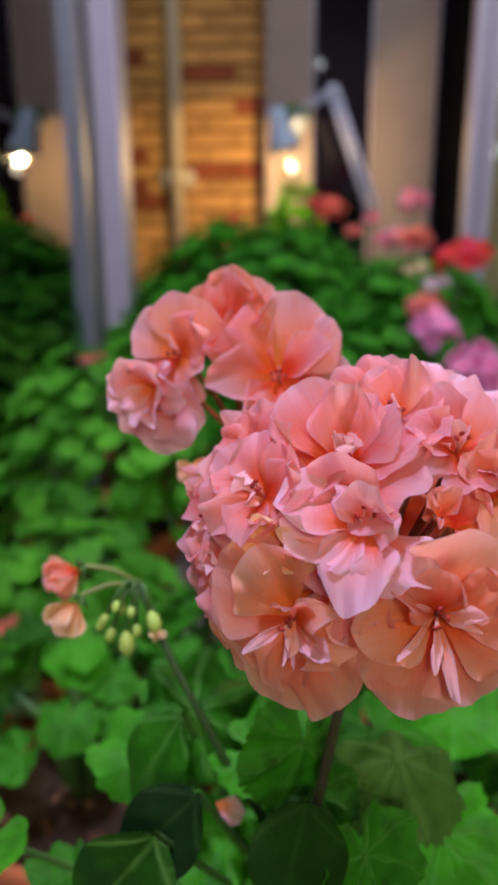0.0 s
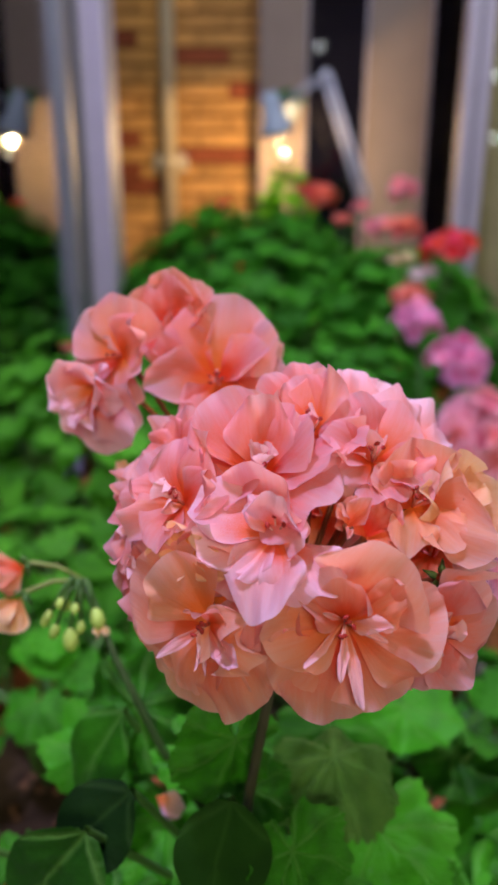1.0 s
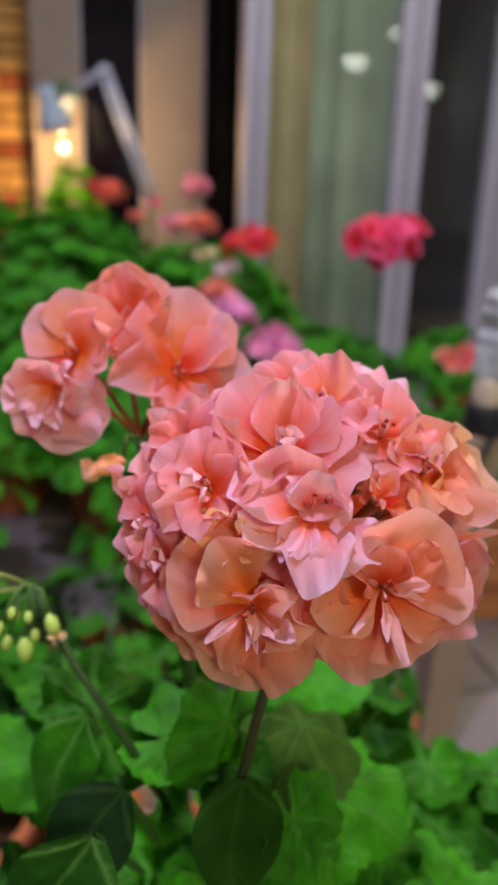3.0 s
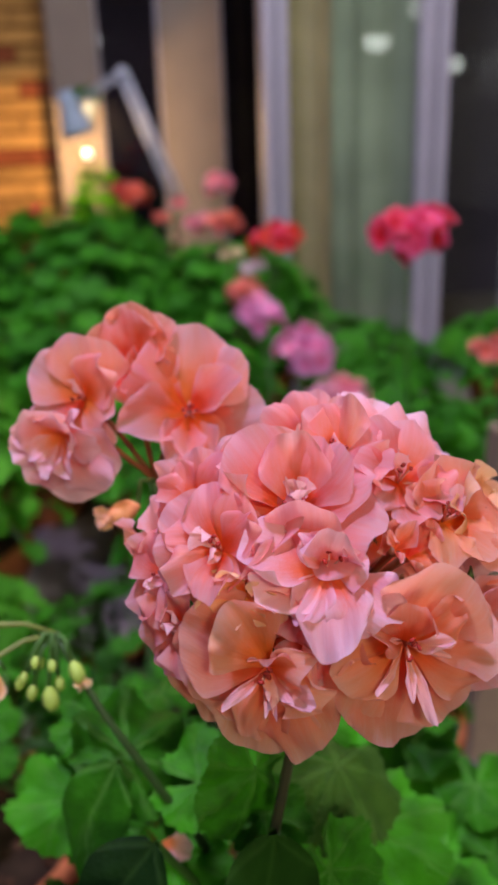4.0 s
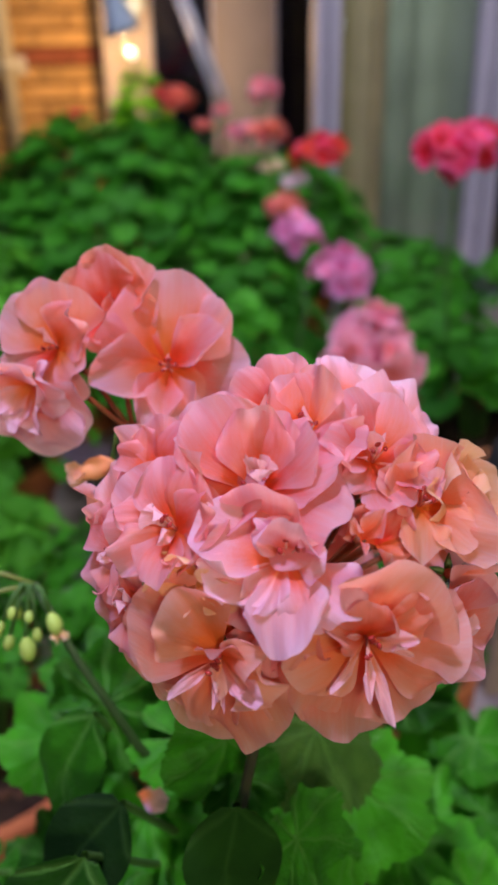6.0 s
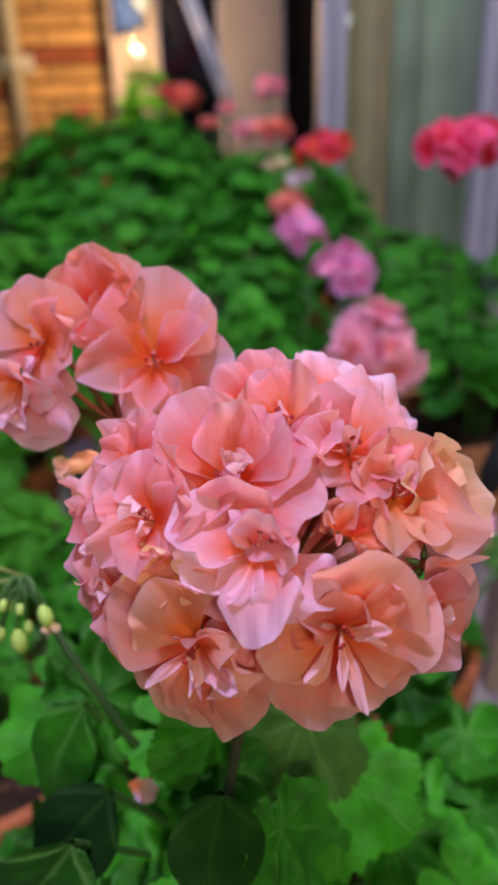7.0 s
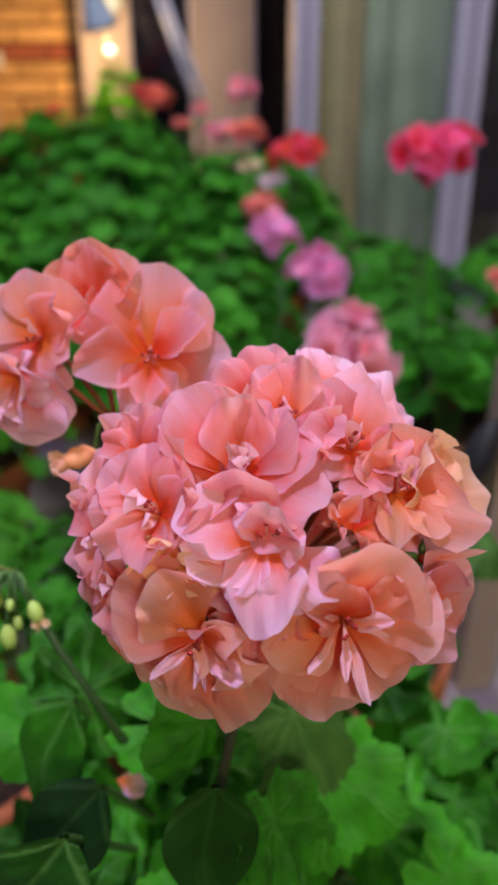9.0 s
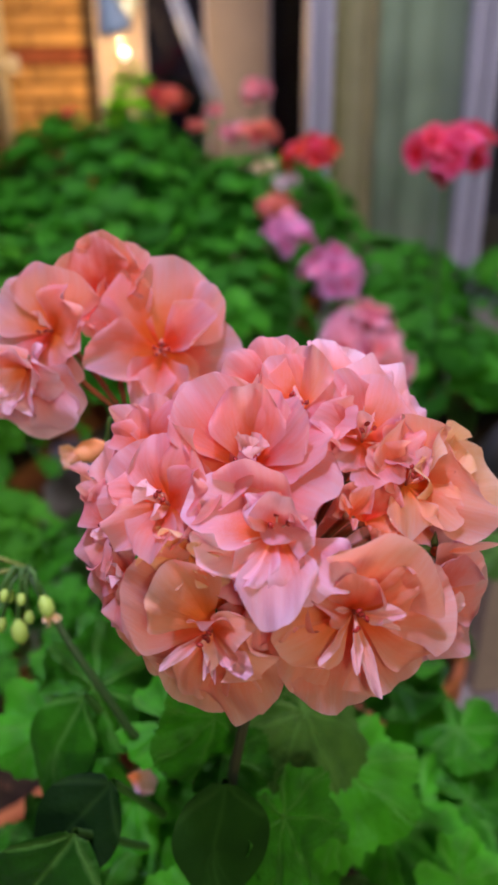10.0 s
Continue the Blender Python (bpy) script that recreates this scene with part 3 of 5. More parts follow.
structure("wall_west", Build().box((-3.1, -4.1, -0.06), (-3.0, 3.4, 2.5)).mesh("wall_west", BLUE_WALL, False), "unseen side wall, blue-grey for the reflection in the side glass")
structure("wall_east", Build().box((3.2, -4.1, -0.06), (3.3, 3.4, 2.5)).mesh("wall_east", WALL, False), "plain painted wall")
wall_north = structure("wall_north", Build().box((-3, 3.222, -0.06), (3.2, 3.4, 2.5)).mesh("wall_north", MORTAR, False), "buff brick wall with dark joints")
structure("pier_1", Build().box((-0.01, 3.0, -0.008), (0.143, 3.215, 2.42), bevel=0.006).mesh("pier_1", BEIGE, False), "beige rendered wall pier")
structure("pier_2", Build().box((0.347, 3.0, -0.008), (0.546, 3.215, 2.42), bevel=0.006).mesh("pier_2", BEIGE, False), "beige rendered wall pier")
structure("wall_dark_recess", Build().box((0.146, 3.16, -0.008), (0.344, 3.214, 2.42)).box((0.549, 3.16, -0.008), (1.9, 3.214, 2.42)).mesh("wall_dark_recess", NIGHT_WALL, False), "recess wall behind the glass, coloured dark for night")


def window(name, x0, x1, y, z0, z1, stiles, glass, label):
    ob = empty(name, pose(0, y, 0), label=label, kind="structure")
    for a, b in stiles:
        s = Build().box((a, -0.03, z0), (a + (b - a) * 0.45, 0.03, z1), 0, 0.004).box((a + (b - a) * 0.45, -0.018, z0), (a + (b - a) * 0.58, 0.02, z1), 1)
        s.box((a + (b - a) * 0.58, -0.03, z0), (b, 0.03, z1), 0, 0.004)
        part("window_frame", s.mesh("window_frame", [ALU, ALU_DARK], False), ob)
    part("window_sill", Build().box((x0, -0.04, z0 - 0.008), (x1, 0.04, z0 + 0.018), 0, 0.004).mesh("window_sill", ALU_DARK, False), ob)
    part("window_rail", Build().box((x0, -0.035, z1), (x1, 0.035, z1 + 0.08), 0, 0.004).mesh("window_rail", ALU, False), ob)
    edges = [x for s in stiles for x in s]
    for a, b in zip(edges[1::2], edges[2::2]):
        p = part("pane", Build().box((a - 0.004, -0.003, z0 + 0.016), (b + 0.004, 0.003, z1 + 0.01)).mesh("pane", glass, False), ob)
        p.visible_shadow = False
    return ob


window("window_1", 0.465, 3.2, 2.1, 0.0, 2.25, ((0.465, 0.525), (0.859, 0.929), (1.128, 1.195), (1.6, 1.67), (2.4, 2.47), (3.13, 3.2)), GLASS, "aluminium-framed sliding window wall with clear glass")
window("window_2", 0.143, 0.347, 3.06, 0.0, 2.3, ((0.1435, 0.15), (0.34, 0.3465)), DARK_GLASS, "narrow dark glass door light between beige piers")
window("window_3", 0.546, 0.9, 3.06, 0.0, 2.3, ((0.547, 0.556), (0.86, 0.9)), DARK_GLASS, "narrow dark glass light beside a pier")


def side_window():
    ob = empty("window_4", pose(-0.335, 0, 0), label="glazed side screen with grey aluminium posts", kind="structure")
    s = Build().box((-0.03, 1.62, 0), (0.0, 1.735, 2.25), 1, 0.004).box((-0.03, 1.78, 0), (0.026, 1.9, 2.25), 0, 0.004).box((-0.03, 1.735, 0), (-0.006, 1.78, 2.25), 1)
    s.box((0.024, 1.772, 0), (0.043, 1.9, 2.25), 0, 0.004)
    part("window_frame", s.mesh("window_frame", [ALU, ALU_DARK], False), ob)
    part("window_frame", Build().box((-0.03, 0.86, 0), (0.0, 0.92, 2.25), 0, 0.004).mesh("window_frame", ALU, False), ob)
    part("window_sill", Build().box((-0.035, 0.86, -0.008), (0.005, 1.62, 0.05), 0, 0.004).mesh("window_sill", ALU, False), ob)
    part("window_rail", Build().box((-0.035, 0.86, 2.25), (0.005, 1.9, 2.33), 0, 0.004).mesh("window_rail", ALU, False), ob)
    p = part("pane", Build().box((-0.018, 0.915, 0.045), (-0.012, 1.625, 2.26)).mesh("pane", SIDE_GLASS, False), ob)
    p.visible_shadow = False


side_window()


def curtain(x0, x1, y, depth, waves, mat, label):
    verts, faces = [], []
    n, rows = waves * 10, 14
    for j in range(rows + 1):
        for i in range(n + 1):
            f = i / n
            z = 0.02 + 2.28 * j / rows
            verts.append((x0 + (x1 - x0) * f, y + depth * (math.sin(2 * math.pi * waves * (f + 0.12 * math.sin(4.3 * f)) + 0.3 * math.sin(z * 2)) * (0.55 + 0.45 * math.sin(7 * f + 1)) + 0.35 * math.sin(23 * f + 0.5 * z)), z))
    for j in range(rows):
        for i in range(n):
            a = j * (n + 1) + i
            faces.append([a, a + 1, a + n + 2, a + n + 1])
    tagged(new("curtain", mesh_of("curtain", verts, faces, mat)), label, "curtain")


curtain(0.71, 1.0, 2.32, 0.013, 3, CURTAIN, "grey-green floor-length curtain hanging behind the window glass")
curtain(0.56, 0.705, 2.33, 0.014, 4, CURTAIN_BROWN, "dull brown curtain edge hanging behind the window glass")

pipe = empty("wall_pipe", pose(-0.327, 3.19, 0), label="cream plastic pipe clipped to the brick wall", category="pipe")
part("pipe", Build().tube([(0, -0.02, 0), (0, -0.02, 2.4)], 0.026, 14).mesh("pipe", PVC), pipe)
for z in (0.56, 1.3):
    part("clip", Build().box((-0.06, -0.012, z - 0.03), (0.06, 0.01, z + 0.03), 0, 0.004).tube([(0, -0.02, z - 0.02), (0, -0.02, z + 0.02)], 0.033, 14).mesh("clip", PVC), pipe)


# ---- lamps ----
def ceiling_lamp(x, y):
    ob = empty("ceiling_light", pose(x, y, 2.42), label="round white ceiling light out of view, switched on", category="ceiling light", group="ceiling lights")
    part("housing", Build().lathe([(0.0, 0.0), (0.2, 0.0), (0.2, -0.045), (0.185, -0.05), (0.185, -0.01), (0, -0.01)], sides=32).mesh("housing", CEILING), ob)
    part("diffuser", Build().lathe([(0.183, -0.03), (0.12, -0.038), (0.0, -0.04)], sides=32).mesh("diffuser", DIFFUSER), ob, label="glowing white diffuser")


ceiling_lamp(-0.28, 0.0)
# these two unseen housings are made up to go with the fill lights
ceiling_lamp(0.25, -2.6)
ceiling_lamp(0.35, 1.3)


def pendant(x, y, z, size=1.0):
    ob = empty("pendant_lamp", pose(x, y, z) @ Matrix.Diagonal((size, size, 1, 1)), label="small round white pendant lamp, switched on", category="pendant lamp", group="pendant lamps")
    part("cord", Build().tube([(0, 0, 0.05), (0, 0, 2.42 - z)], 0.003, 6).mesh("cord", RUBBER), ob)
    part("shade", Build().lathe([(0.01, 0.06), (0.05, 0.05), (0.11, 0.0), (0.105, 0.0), (0.045, 0.045), (0.0, 0.05)], sides=24).mesh("shade", CEILING), ob)
    part("bulb", Build().lathe([(0.0, 0.045), (0.06, 0.03), (0.09, -0.01), (0.075, -0.055), (0.04, -0.08), (0.0, -0.088)], sides=20).mesh("bulb", DIFFUSER), ob, label="glowing white bulb")


pendant(2.28, -2.0, 1.2)
pendant(2.62, -2.0, 1.4)
pendant(2.98, -2.2, 1.06, 0.6)
pendant(1.93, -3.5, 1.16, 0.5)
pendant(1.95, -3.5, 0.67, 0.4)
pendant(0.53, -3.5, 1.54, 0.5)


def desk_lamp():
    ob = empty("desk_lamp", pose(0.3, 2.45, 0), label="grey metal swing-arm lamp with a lit warm bulb", category="lamp")
    at = Vector((0.3, 2.45, 0))
    foot, elbow, head = Vector((0.296, 2.5, 0.49)) - at, Vector((0.186, 2.6, 0.815)) - at, Vector((0.06, 2.68, 0.745)) - at
    part("base", Build().lathe([(0, 0), (0.09, 0), (0.09, 0.015), (0.08, 0.022), (0.012, 0.026), (0, 0.026)]).mesh("base", SHADE), ob)
    part("stand", Build().tube([(0, 0, 0.02), (0, 0.03, 0.3), foot], 0.006, 10).mesh("stand", RUBBER), ob)
    off = Vector((0.011, 0.004, 0.003))
    for s in (-1, 1):
        part("arm", Build().tube([foot + off * s, elbow + off * s], 0.0075, 10).mesh("arm", LAMP_METAL), ob)
    for s in (-1, 1):
        part("forearm", Build().tube([elbow + Vector((0, 0, 0.008 * s)), head + Vector((0, 0, 0.008 * s))], 0.004, 8).mesh("forearm", LAMP_METAL), ob)
    part("joint", Build().tube([elbow + Vector((-0.004, -0.02, 0)), elbow + Vector((0.004, 0.02, 0))], 0.016, 14).mesh("joint", LAMP_METAL), ob)
    part("spring", Build().tube([foot + (elbow - foot) * f + Vector((0.02 + 0.004 * math.cos(f * 150), 0.004 * math.sin(f * 150), 0)) for f in [i / 90 for i in range(0, 30)]], 0.0015, 5).mesh("spring", LAMP_METAL), ob)
    top, axis = Vector((0.022, 2.7, 0.775)) - at, Vector((0.27, 0.1, -1)).normalized()
    part("shade", Build().lathe([(0.0, 0), (0.024, 0.0), (0.028, 0.035), (0.031, 0.05), (0.048, 0.1), (0.052, 0.122), (0.049, 0.121), (0.027, 0.05), (0.0, 0.04)], top, axis).mesh("shade", SHADE), ob)
    low = Vector((0.0725, 2.69, 0.601)) - at
    part("socket", Build().tube([top + axis * 0.09, low + Vector((-0.003, 0, 0.012))], 0.002, 8).mesh("socket", RUBBER), ob)
    part("bulb", Build().lathe([(0, -0.012), (0.007, -0.01), (0.011, -0.002), (0.011, 0.003), (0.007, 0.011), (0, 0.013)], low, axis, 16).mesh("bulb", BULB), ob, label="glowing warm white bulb")


desk_lamp()


# ---- pots and plants ----
def pot(x, y, height=0.2, radius=0.11, label="terracotta flower pot filled with dark soil", seed=0):
    rng = random.Random(seed)
    ob = empty("flower_pot", pose(x, y, 0), label=label, category="flower pot", group="flower pots")
    r = radius
    part("body", Build().lathe([(0, 0.0), (r * 0.68, 0.0), (r * 0.7, 0.006), (r * 0.93, height * 0.76), (r, height * 0.77), (r * 1.03, height * 0.97), (r * 1.0, height), (r * 0.93, height),
                                (r * 0.9, height * 0.8), (r * 0.62, 0.02), (0, 0.02)], sides=36, wobble=0.004).mesh("body", TERRACOTTA), ob)
    verts, faces = [(0, 0, height * 0.88)], []
    for i in range(1, 6):
        for k in range(24):
            a = k * math.pi / 12
            q = r * 0.925 * i / 5
            verts.append((q * math.cos(a), q * math.sin(a), height * 0.88 + 0.006 * noise.noise(Vector((q * 60 * math.cos(a), q * 60 * math.sin(a), seed)))))
    for k in range(24):
        faces.append([0, 1 + k, 1 + (k + 1) % 24])
        for i in range(4):
            o = 1 + i * 24
            faces.append([o + k, o + 24 + k, o + 24 + (k + 1) % 24, o + (k + 1) % 24])
    soil = part("soil", mesh_of("soil", verts, faces, SOIL), ob, label="dark crumbly soil")
    crumbs = Build()
    for _ in range(60):
        a, q, s = rng.uniform(0, 6.28), r * 0.88 * math.sqrt(rng.random()), rng.uniform(0.002, 0.006)
        crumbs.lathe([(0, -s), (s, -s * 0.4), (s * 0.9, s * 0.4), (0, s * 0.8)], (q * math.cos(a), q * math.sin(a), height * 0.885), (rng.uniform(-1, 1), rng.uniform(-1, 1), 1), 6)
    tagged(part("grit", crumbs.mesh("grit", CRUMB), soil), kind="stuff")
    return height * 0.88


def far_floret(mat, seed):
    rng = random.Random(seed)
    verts, faces, uvs = [(0, 0, 0)], [], [(0.5, 0)]
    for i in range(6):
        a0 = i * 1.047 + rng.uniform(-0.2, 0.2)
        tilt, long = rng.uniform(0.15, 0.6), rng.uniform(0.85, 1.15)
        o = len(verts)
        for j in range(1, 4):
            v = j / 3
            w = (0.12, 0.34, 0.42, 0.22)[j]
            for k in range(3):
                u = k - 1
                x, y, z = u * w, v * long * (1 - 0.08 * u * u), tilt * v - 0.2 * v * v + 0.12 * u * u * v + 0.08 * math.sin(4 * v + 3 * u + i)
                verts.append((x * math.cos(a0) - y * math.sin(a0), x * math.sin(a0) + y * math.cos(a0), z))
                uvs.append((u * 0.5 + 0.5, v))
        for k in range(2):
            faces.append([0, o + k + 1, o + k])
            for j in range(2):
                q = o + j * 3 + k
                faces.append([q, q + 1, q + 4, q + 3])
    return mesh_of("floret", verts, faces, mat, uvs)


FAR_FLORETS = {}


def far_head(plant, base, centre, radius, mat, stalk_from, n=22, seed=0, squash=0.7, label="", droop=False):
    """A round flower head on a stalk; base is the plant's own place."""
    rng = random.Random(seed)
    if mat.name not in FAR_FLORETS:
        FAR_FLORETS[mat.name] = [far_floret(mat, 7 * len(FAR_FLORETS) + i) for i in range(3)]
    c, s = Vector(centre) - Vector(base), Vector(stalk_from) - Vector(base)
    hub = c - Vector((0, 0, radius * 0.45))
    b = Build()
    mid = (s + hub) / 2 + Vector((rng.uniform(-0.02, 0.02), rng.uniform(-0.02, 0.02), 0.02))
    b.tube([s, mid, hub], [0.0028, 0.0024, 0.002], 6)
    made = []
    lobes = [Vector((0.42 * math.cos(t), 0.42 * math.sin(t), rng.uniform(-0.25, 0.15))) * radius for t in (rng.uniform(0, 2), rng.uniform(2.2, 4), rng.uniform(4.3, 6))]
    for i in range(n):
        z = 1 - 1.4 * (i + 0.5) / n
        a = i * 2.39996 + rng.uniform(-0.25, 0.25)
        q = math.sqrt(max(0, 1 - z * z))
        d = Vector((q * math.cos(a), q * math.sin(a), z * squash))
        p = c + d * radius * rng.uniform(0.42, 0.72) + lobes[i % 3] + Vector((0, 0, -0.12 * radius if rng.random() < 0.2 else 0))
        b.tube([hub, p], 0.0007, 4, cap=False)
        made.append((p, d))
    head = part("flower_head", b.mesh("flower_head", STEM), plant, None, label)
    for p, d in made:
        k = radius * rng.uniform(0.36, 0.56)
        part("floret", rng.choice(FAR_FLORETS[mat.name]), head, frame_of(p, d + Vector((rng.uniform(-0.3, 0.3), rng.uniform(-0.3, 0.3), 0.1)), (rng.uniform(-1, 1), rng.uniform(-1, 1), 0.3)) @ Matrix.Diagonal((k, k, k, 1)))
    return head


def geranium(x, y, z, spread, height, leaves, size, seed, meshes=None, label="bushy green geranium plant in a pot", lean=(0, 0), low=0.15, ry=None):
    """A dome of round leaves on stems."""
    rng = random.Random(seed)
    meshes = meshes or FAR_LEAVES
    ob = empty("geranium", pose(x, y, z), label=label, category="plant", group="geranium plants")
    b = Build()
    trunks = []
    for i in range(6):
        a = i * 1.05 + rng.uniform(-0.3, 0.3)
        tip = Vector((math.cos(a) * spread * 0.5 + lean[0] * 0.6, math.sin(a) * (ry or spread) * 0.5 + lean[1] * 0.6, height * rng.uniform(0.6, 0.8)))
        b.tube([(math.cos(a) * 0.01, math.sin(a) * 0.01, -0.01), tip * 0.5 + Vector((0, 0, 0.02)), tip], [0.005, 0.004, 0.003], 6)
        trunks.append(tip)
    places = []
    for i in range(leaves):
        f = (i + 0.5) / leaves
        up = low + (1 - low) * rng.random() ** 0.8
        a = i * 2.39996 + rng.uniform(-0.3, 0.3)
        q = math.sqrt(max(0.0, 1 - (up * 0.96) ** 2)) * rng.uniform(0.72, 1.05)
        p = Vector((q * math.cos(a) * spread + lean[0] * up, q * math.sin(a) * (ry or spread) + lean[1] * up, height * up * rng.uniform(0.9, 1.06)))
        n = Vector((q * math.cos(a), q * math.sin(a), 0.45 + up * 0.9)) + Vector((rng.uniform(-0.35, 0.35), rng.uniform(-0.35, 0.35), rng.uniform(-0.1, 0.3)))
        tip = Vector((math.cos(a), math.sin(a), -0.35)) + Vector((rng.uniform(-0.6, 0.6), rng.uniform(-0.6, 0.6), 0))
        s = size * rng.uniform(0.6, 1.15)
        t = min(trunks, key=lambda w: (w - p).length)
        start = t * rng.uniform(0.55, 1.0)
        b.tube([start, (start + p) / 2 + Vector((0, 0, -0.01)), p - n.normalized() * 0.001], [0.0018, 0.0015, 0.0012], 4, cap=False)
        places.append((p, n, tip, s))
    part("stem", b.mesh("stem", STEM), ob)
    for p, n, tip, s in places:
        part("leaf", rng.choice(meshes), ob, frame_of(p, n, tip) @ Matrix.Diagonal((s, s, s, 1)))
    return ob


# ---- the potted geraniums behind ----
PLANTS = []


def potted(x, y, h, r, spread, tall, leaves, size, seed, meshes=None):
    soil = pot(x, y, h, r, seed=seed)
    PLANTS.append((geranium(x, y, soil, spread, tall, int(leaves * 1.9), size * 0.7, seed, meshes, label="bushy green geranium with round leaves in a terracotta pot"), (x, y, soil)))


potted(-0.02, 1.98, 0.2, 0.13, 0.33, 0.315, 380, 0.046, 1)
potted(0.29, 1.66, 0.2, 0.12, 0.21, 0.27, 250, 0.042, 2)
potted(-0.12, 1.52, 0.18, 0.12, 0.2, 0.19, 130, 0.038, 3)
potted(0.1, 1.3, 0.18, 0.12, 0.22, 0.2, 200, 0.04, 4)
potted(-0.22, 1.05, 0.18, 0.11, 0.16, 0.24, 160, 0.036, 5, PALE_LEAVES)
potted(0.15, 0.98, 0.18, 0.11, 0.15, 0.15, 105, 0.036, 6)
potted(0.0, 0.68, 0.17, 0.1, 0.15, 0.12, 80, 0.03, 7, SHADED_FAR_LEAVES)
potted(-0.2, 0.78, 0.17, 0.09, 0.12, 0.13, 80, 0.03, 8, PALE_LEAVES)
potted(-0.2, 1.8, 0.2, 0.11, 0.15, 0.2, 90, 0.04, 9)
potted(0.9, 1.6, 0.16, 0.11, 0.22, 0.13, 100, 0.04, 10)
potted(0.2, 0.62, 0.16, 0.09, 0.09, 0.09, 30, 0.03, 14)
potted(-0.215, 1.42, 0.18, 0.1, 0.11, 0.21, 90, 0.036, 15, PALE_LEAVES)
potted(0.56, 1.75, 0.16, 0.11, 0.2, 0.11, 110, 0.036, 16)
potted(0.52, 1.46, 0.16, 0.09, 0.14, 0.1, 80, 0.036, 17)
# next two added behind the side glass, for the greenery reflected in it
potted(-0.56, 1.5, 0.2, 0.11, 0.17, 0.22, 110, 0.04, 18, PALE_LEAVES)
potted(-0.54, 1.12, 0.18, 0.11, 0.17, 0.17, 100, 0.038, 19, PALE_LEAVES)
potted(-0.31, 0.72, 0.17, 0.09, 0.12, 0.15, 90, 0.032, 20, PALE_LEAVES)


def planter():
    ob = empty("planter_box", pose(0.62, 1.06, 0), label="stained brown wooden planter box on the floor", category="planter")
    x, y, z = 0.3, 0.1, 0.165
    for k in range(3):
        a, b = k * 0.056, k * 0.056 + 0.053
        for s in (-1, 1):
            part("plank", Build().box((-x, s * y - 0.009, a), (x, s * y + 0.009, b), 0, 0.003).mesh("plank", PLANK, False), ob)
            part("plank", Build().box((s * (x - 0.009) - 0.009, -y + 0.01, a), (s * (x - 0.009) + 0.009, y - 0.01, b), 0, 0.003).mesh("plank", PLANK, False), ob)
    part("bottom", Build().box((-x + 0.02, -y + 0.01, 0.004), (x - 0.02, y - 0.01, 0.02)).mesh("bottom", PLANK, False), ob)
    part("soil", Build().box((-x + 0.019, -y + 0.0095, 0.03), (x - 0.019, y - 0.0095, 0.14), 0, 0.004).mesh("soil", SOIL), ob, label="dark soil")


planter()
for x, seed, spread, n, low in ((0.47, 21, 0.1, 62, 0.5), (0.62, 22, 0.12, 75, 0.3), (0.8, 23, 0.13, 75, 0.15)):
    PLANTS.append((geranium(x, 1.06, 0.14, spread, 0.15, n, 0.032, seed, ry=spread, low=low, label="low green geranium growing in the planter box"), (x, 1.06, 0.14)))

def bloom(i, k, c, r, mat, n, label):
    """A flower head on plant k."""
    plant, base = PLANTS[k]
    far_head(plant, base, c, r, mat, Vector(base) * 0.35 + Vector((c[0], c[1], base[2] + 0.05)) * 0.65, n, 60 + i, label=label)


bloom(0, 17, (0.405, 1.04, 0.533), 0.046, MAGENTA, 34, "magenta-red round flower head on a tall stalk")
bloom(1, 5, (0.3, 1.15, 0.368), 0.042, LILAC, 24, "lilac-pink flower head")
bloom(2, 5, (0.245, 1.2, 0.408), 0.035, LILAC, 22, "lilac-pink flower head")
bloom(3, 5, (0.279, 0.9, 0.343), 0.055, BLUSH, 28, "pale lilac-rose flower head")
bloom(4, 1, (0.266, 1.42, 0.402), 0.034, CORAL, 20, "salmon-coral flower head")
bloom(5, 1, (0.342, 1.48, 0.479), 0.041, RED, 26, "bright red flower head")
bloom(6, 1, (0.302, 1.5, 0.43), 0.022, WHITE, 14, "white flower head")
bloom(7, 1, (0.262, 1.5, 0.455), 0.018, CREAM, 12, "cream faded flower head")
bloom(8, 0, (0.32, 1.9, 0.553), 0.038, PINK, 22, "rose-pink flower head")
bloom(9, 0, (0.307, 1.8, 0.475), 0.036, CORAL, 22, "coral-pink flower head")
bloom(10, 0, (0.255, 1.82, 0.475), 0.03, PINK, 18, "pale rose flower head")
bloom(11, 0, (0.224, 1.9, 0.515), 0.018, PINK, 12, "small pink flower head")
bloom(12, 0, (0.188, 1.9, 0.485), 0.02, CORAL, 12, "small coral flower head")
bloom(13, 0, (0.158, 2.25, 0.515), 0.042, ORANGE, 22, "orange-red flower head")
bloom(14, 0, (-0.083, 2.2, 0.487), 0.02, RED, 12, "small red flower head")
bloom(15, 18, (0.512, 1.0, 0.384), 0.03, CORAL, 18, "dull coral flower head")
bloom(16, 7, (-0.236, 0.668, 0.245), 0.014, CORAL, 8, "small faded coral flower head")
bloom(17, 4, (-0.252, 1.2, 0.368), 0.016, CORAL, 10, "small coral bud cluster")

bloom(18, 10, (0.198, 0.47, 0.392), 0.026, BLUSH, 24, "pale salmon-rose flower head")
soil_z = pot(0.075, 2.33, 0.24, 0.1, seed=31)
geranium(0.075, 2.33, soil_z, 0.085, 0.36, 90, 0.036, 31, LIME_LEAVES, "lime-green leafy plant lit by the lamp")


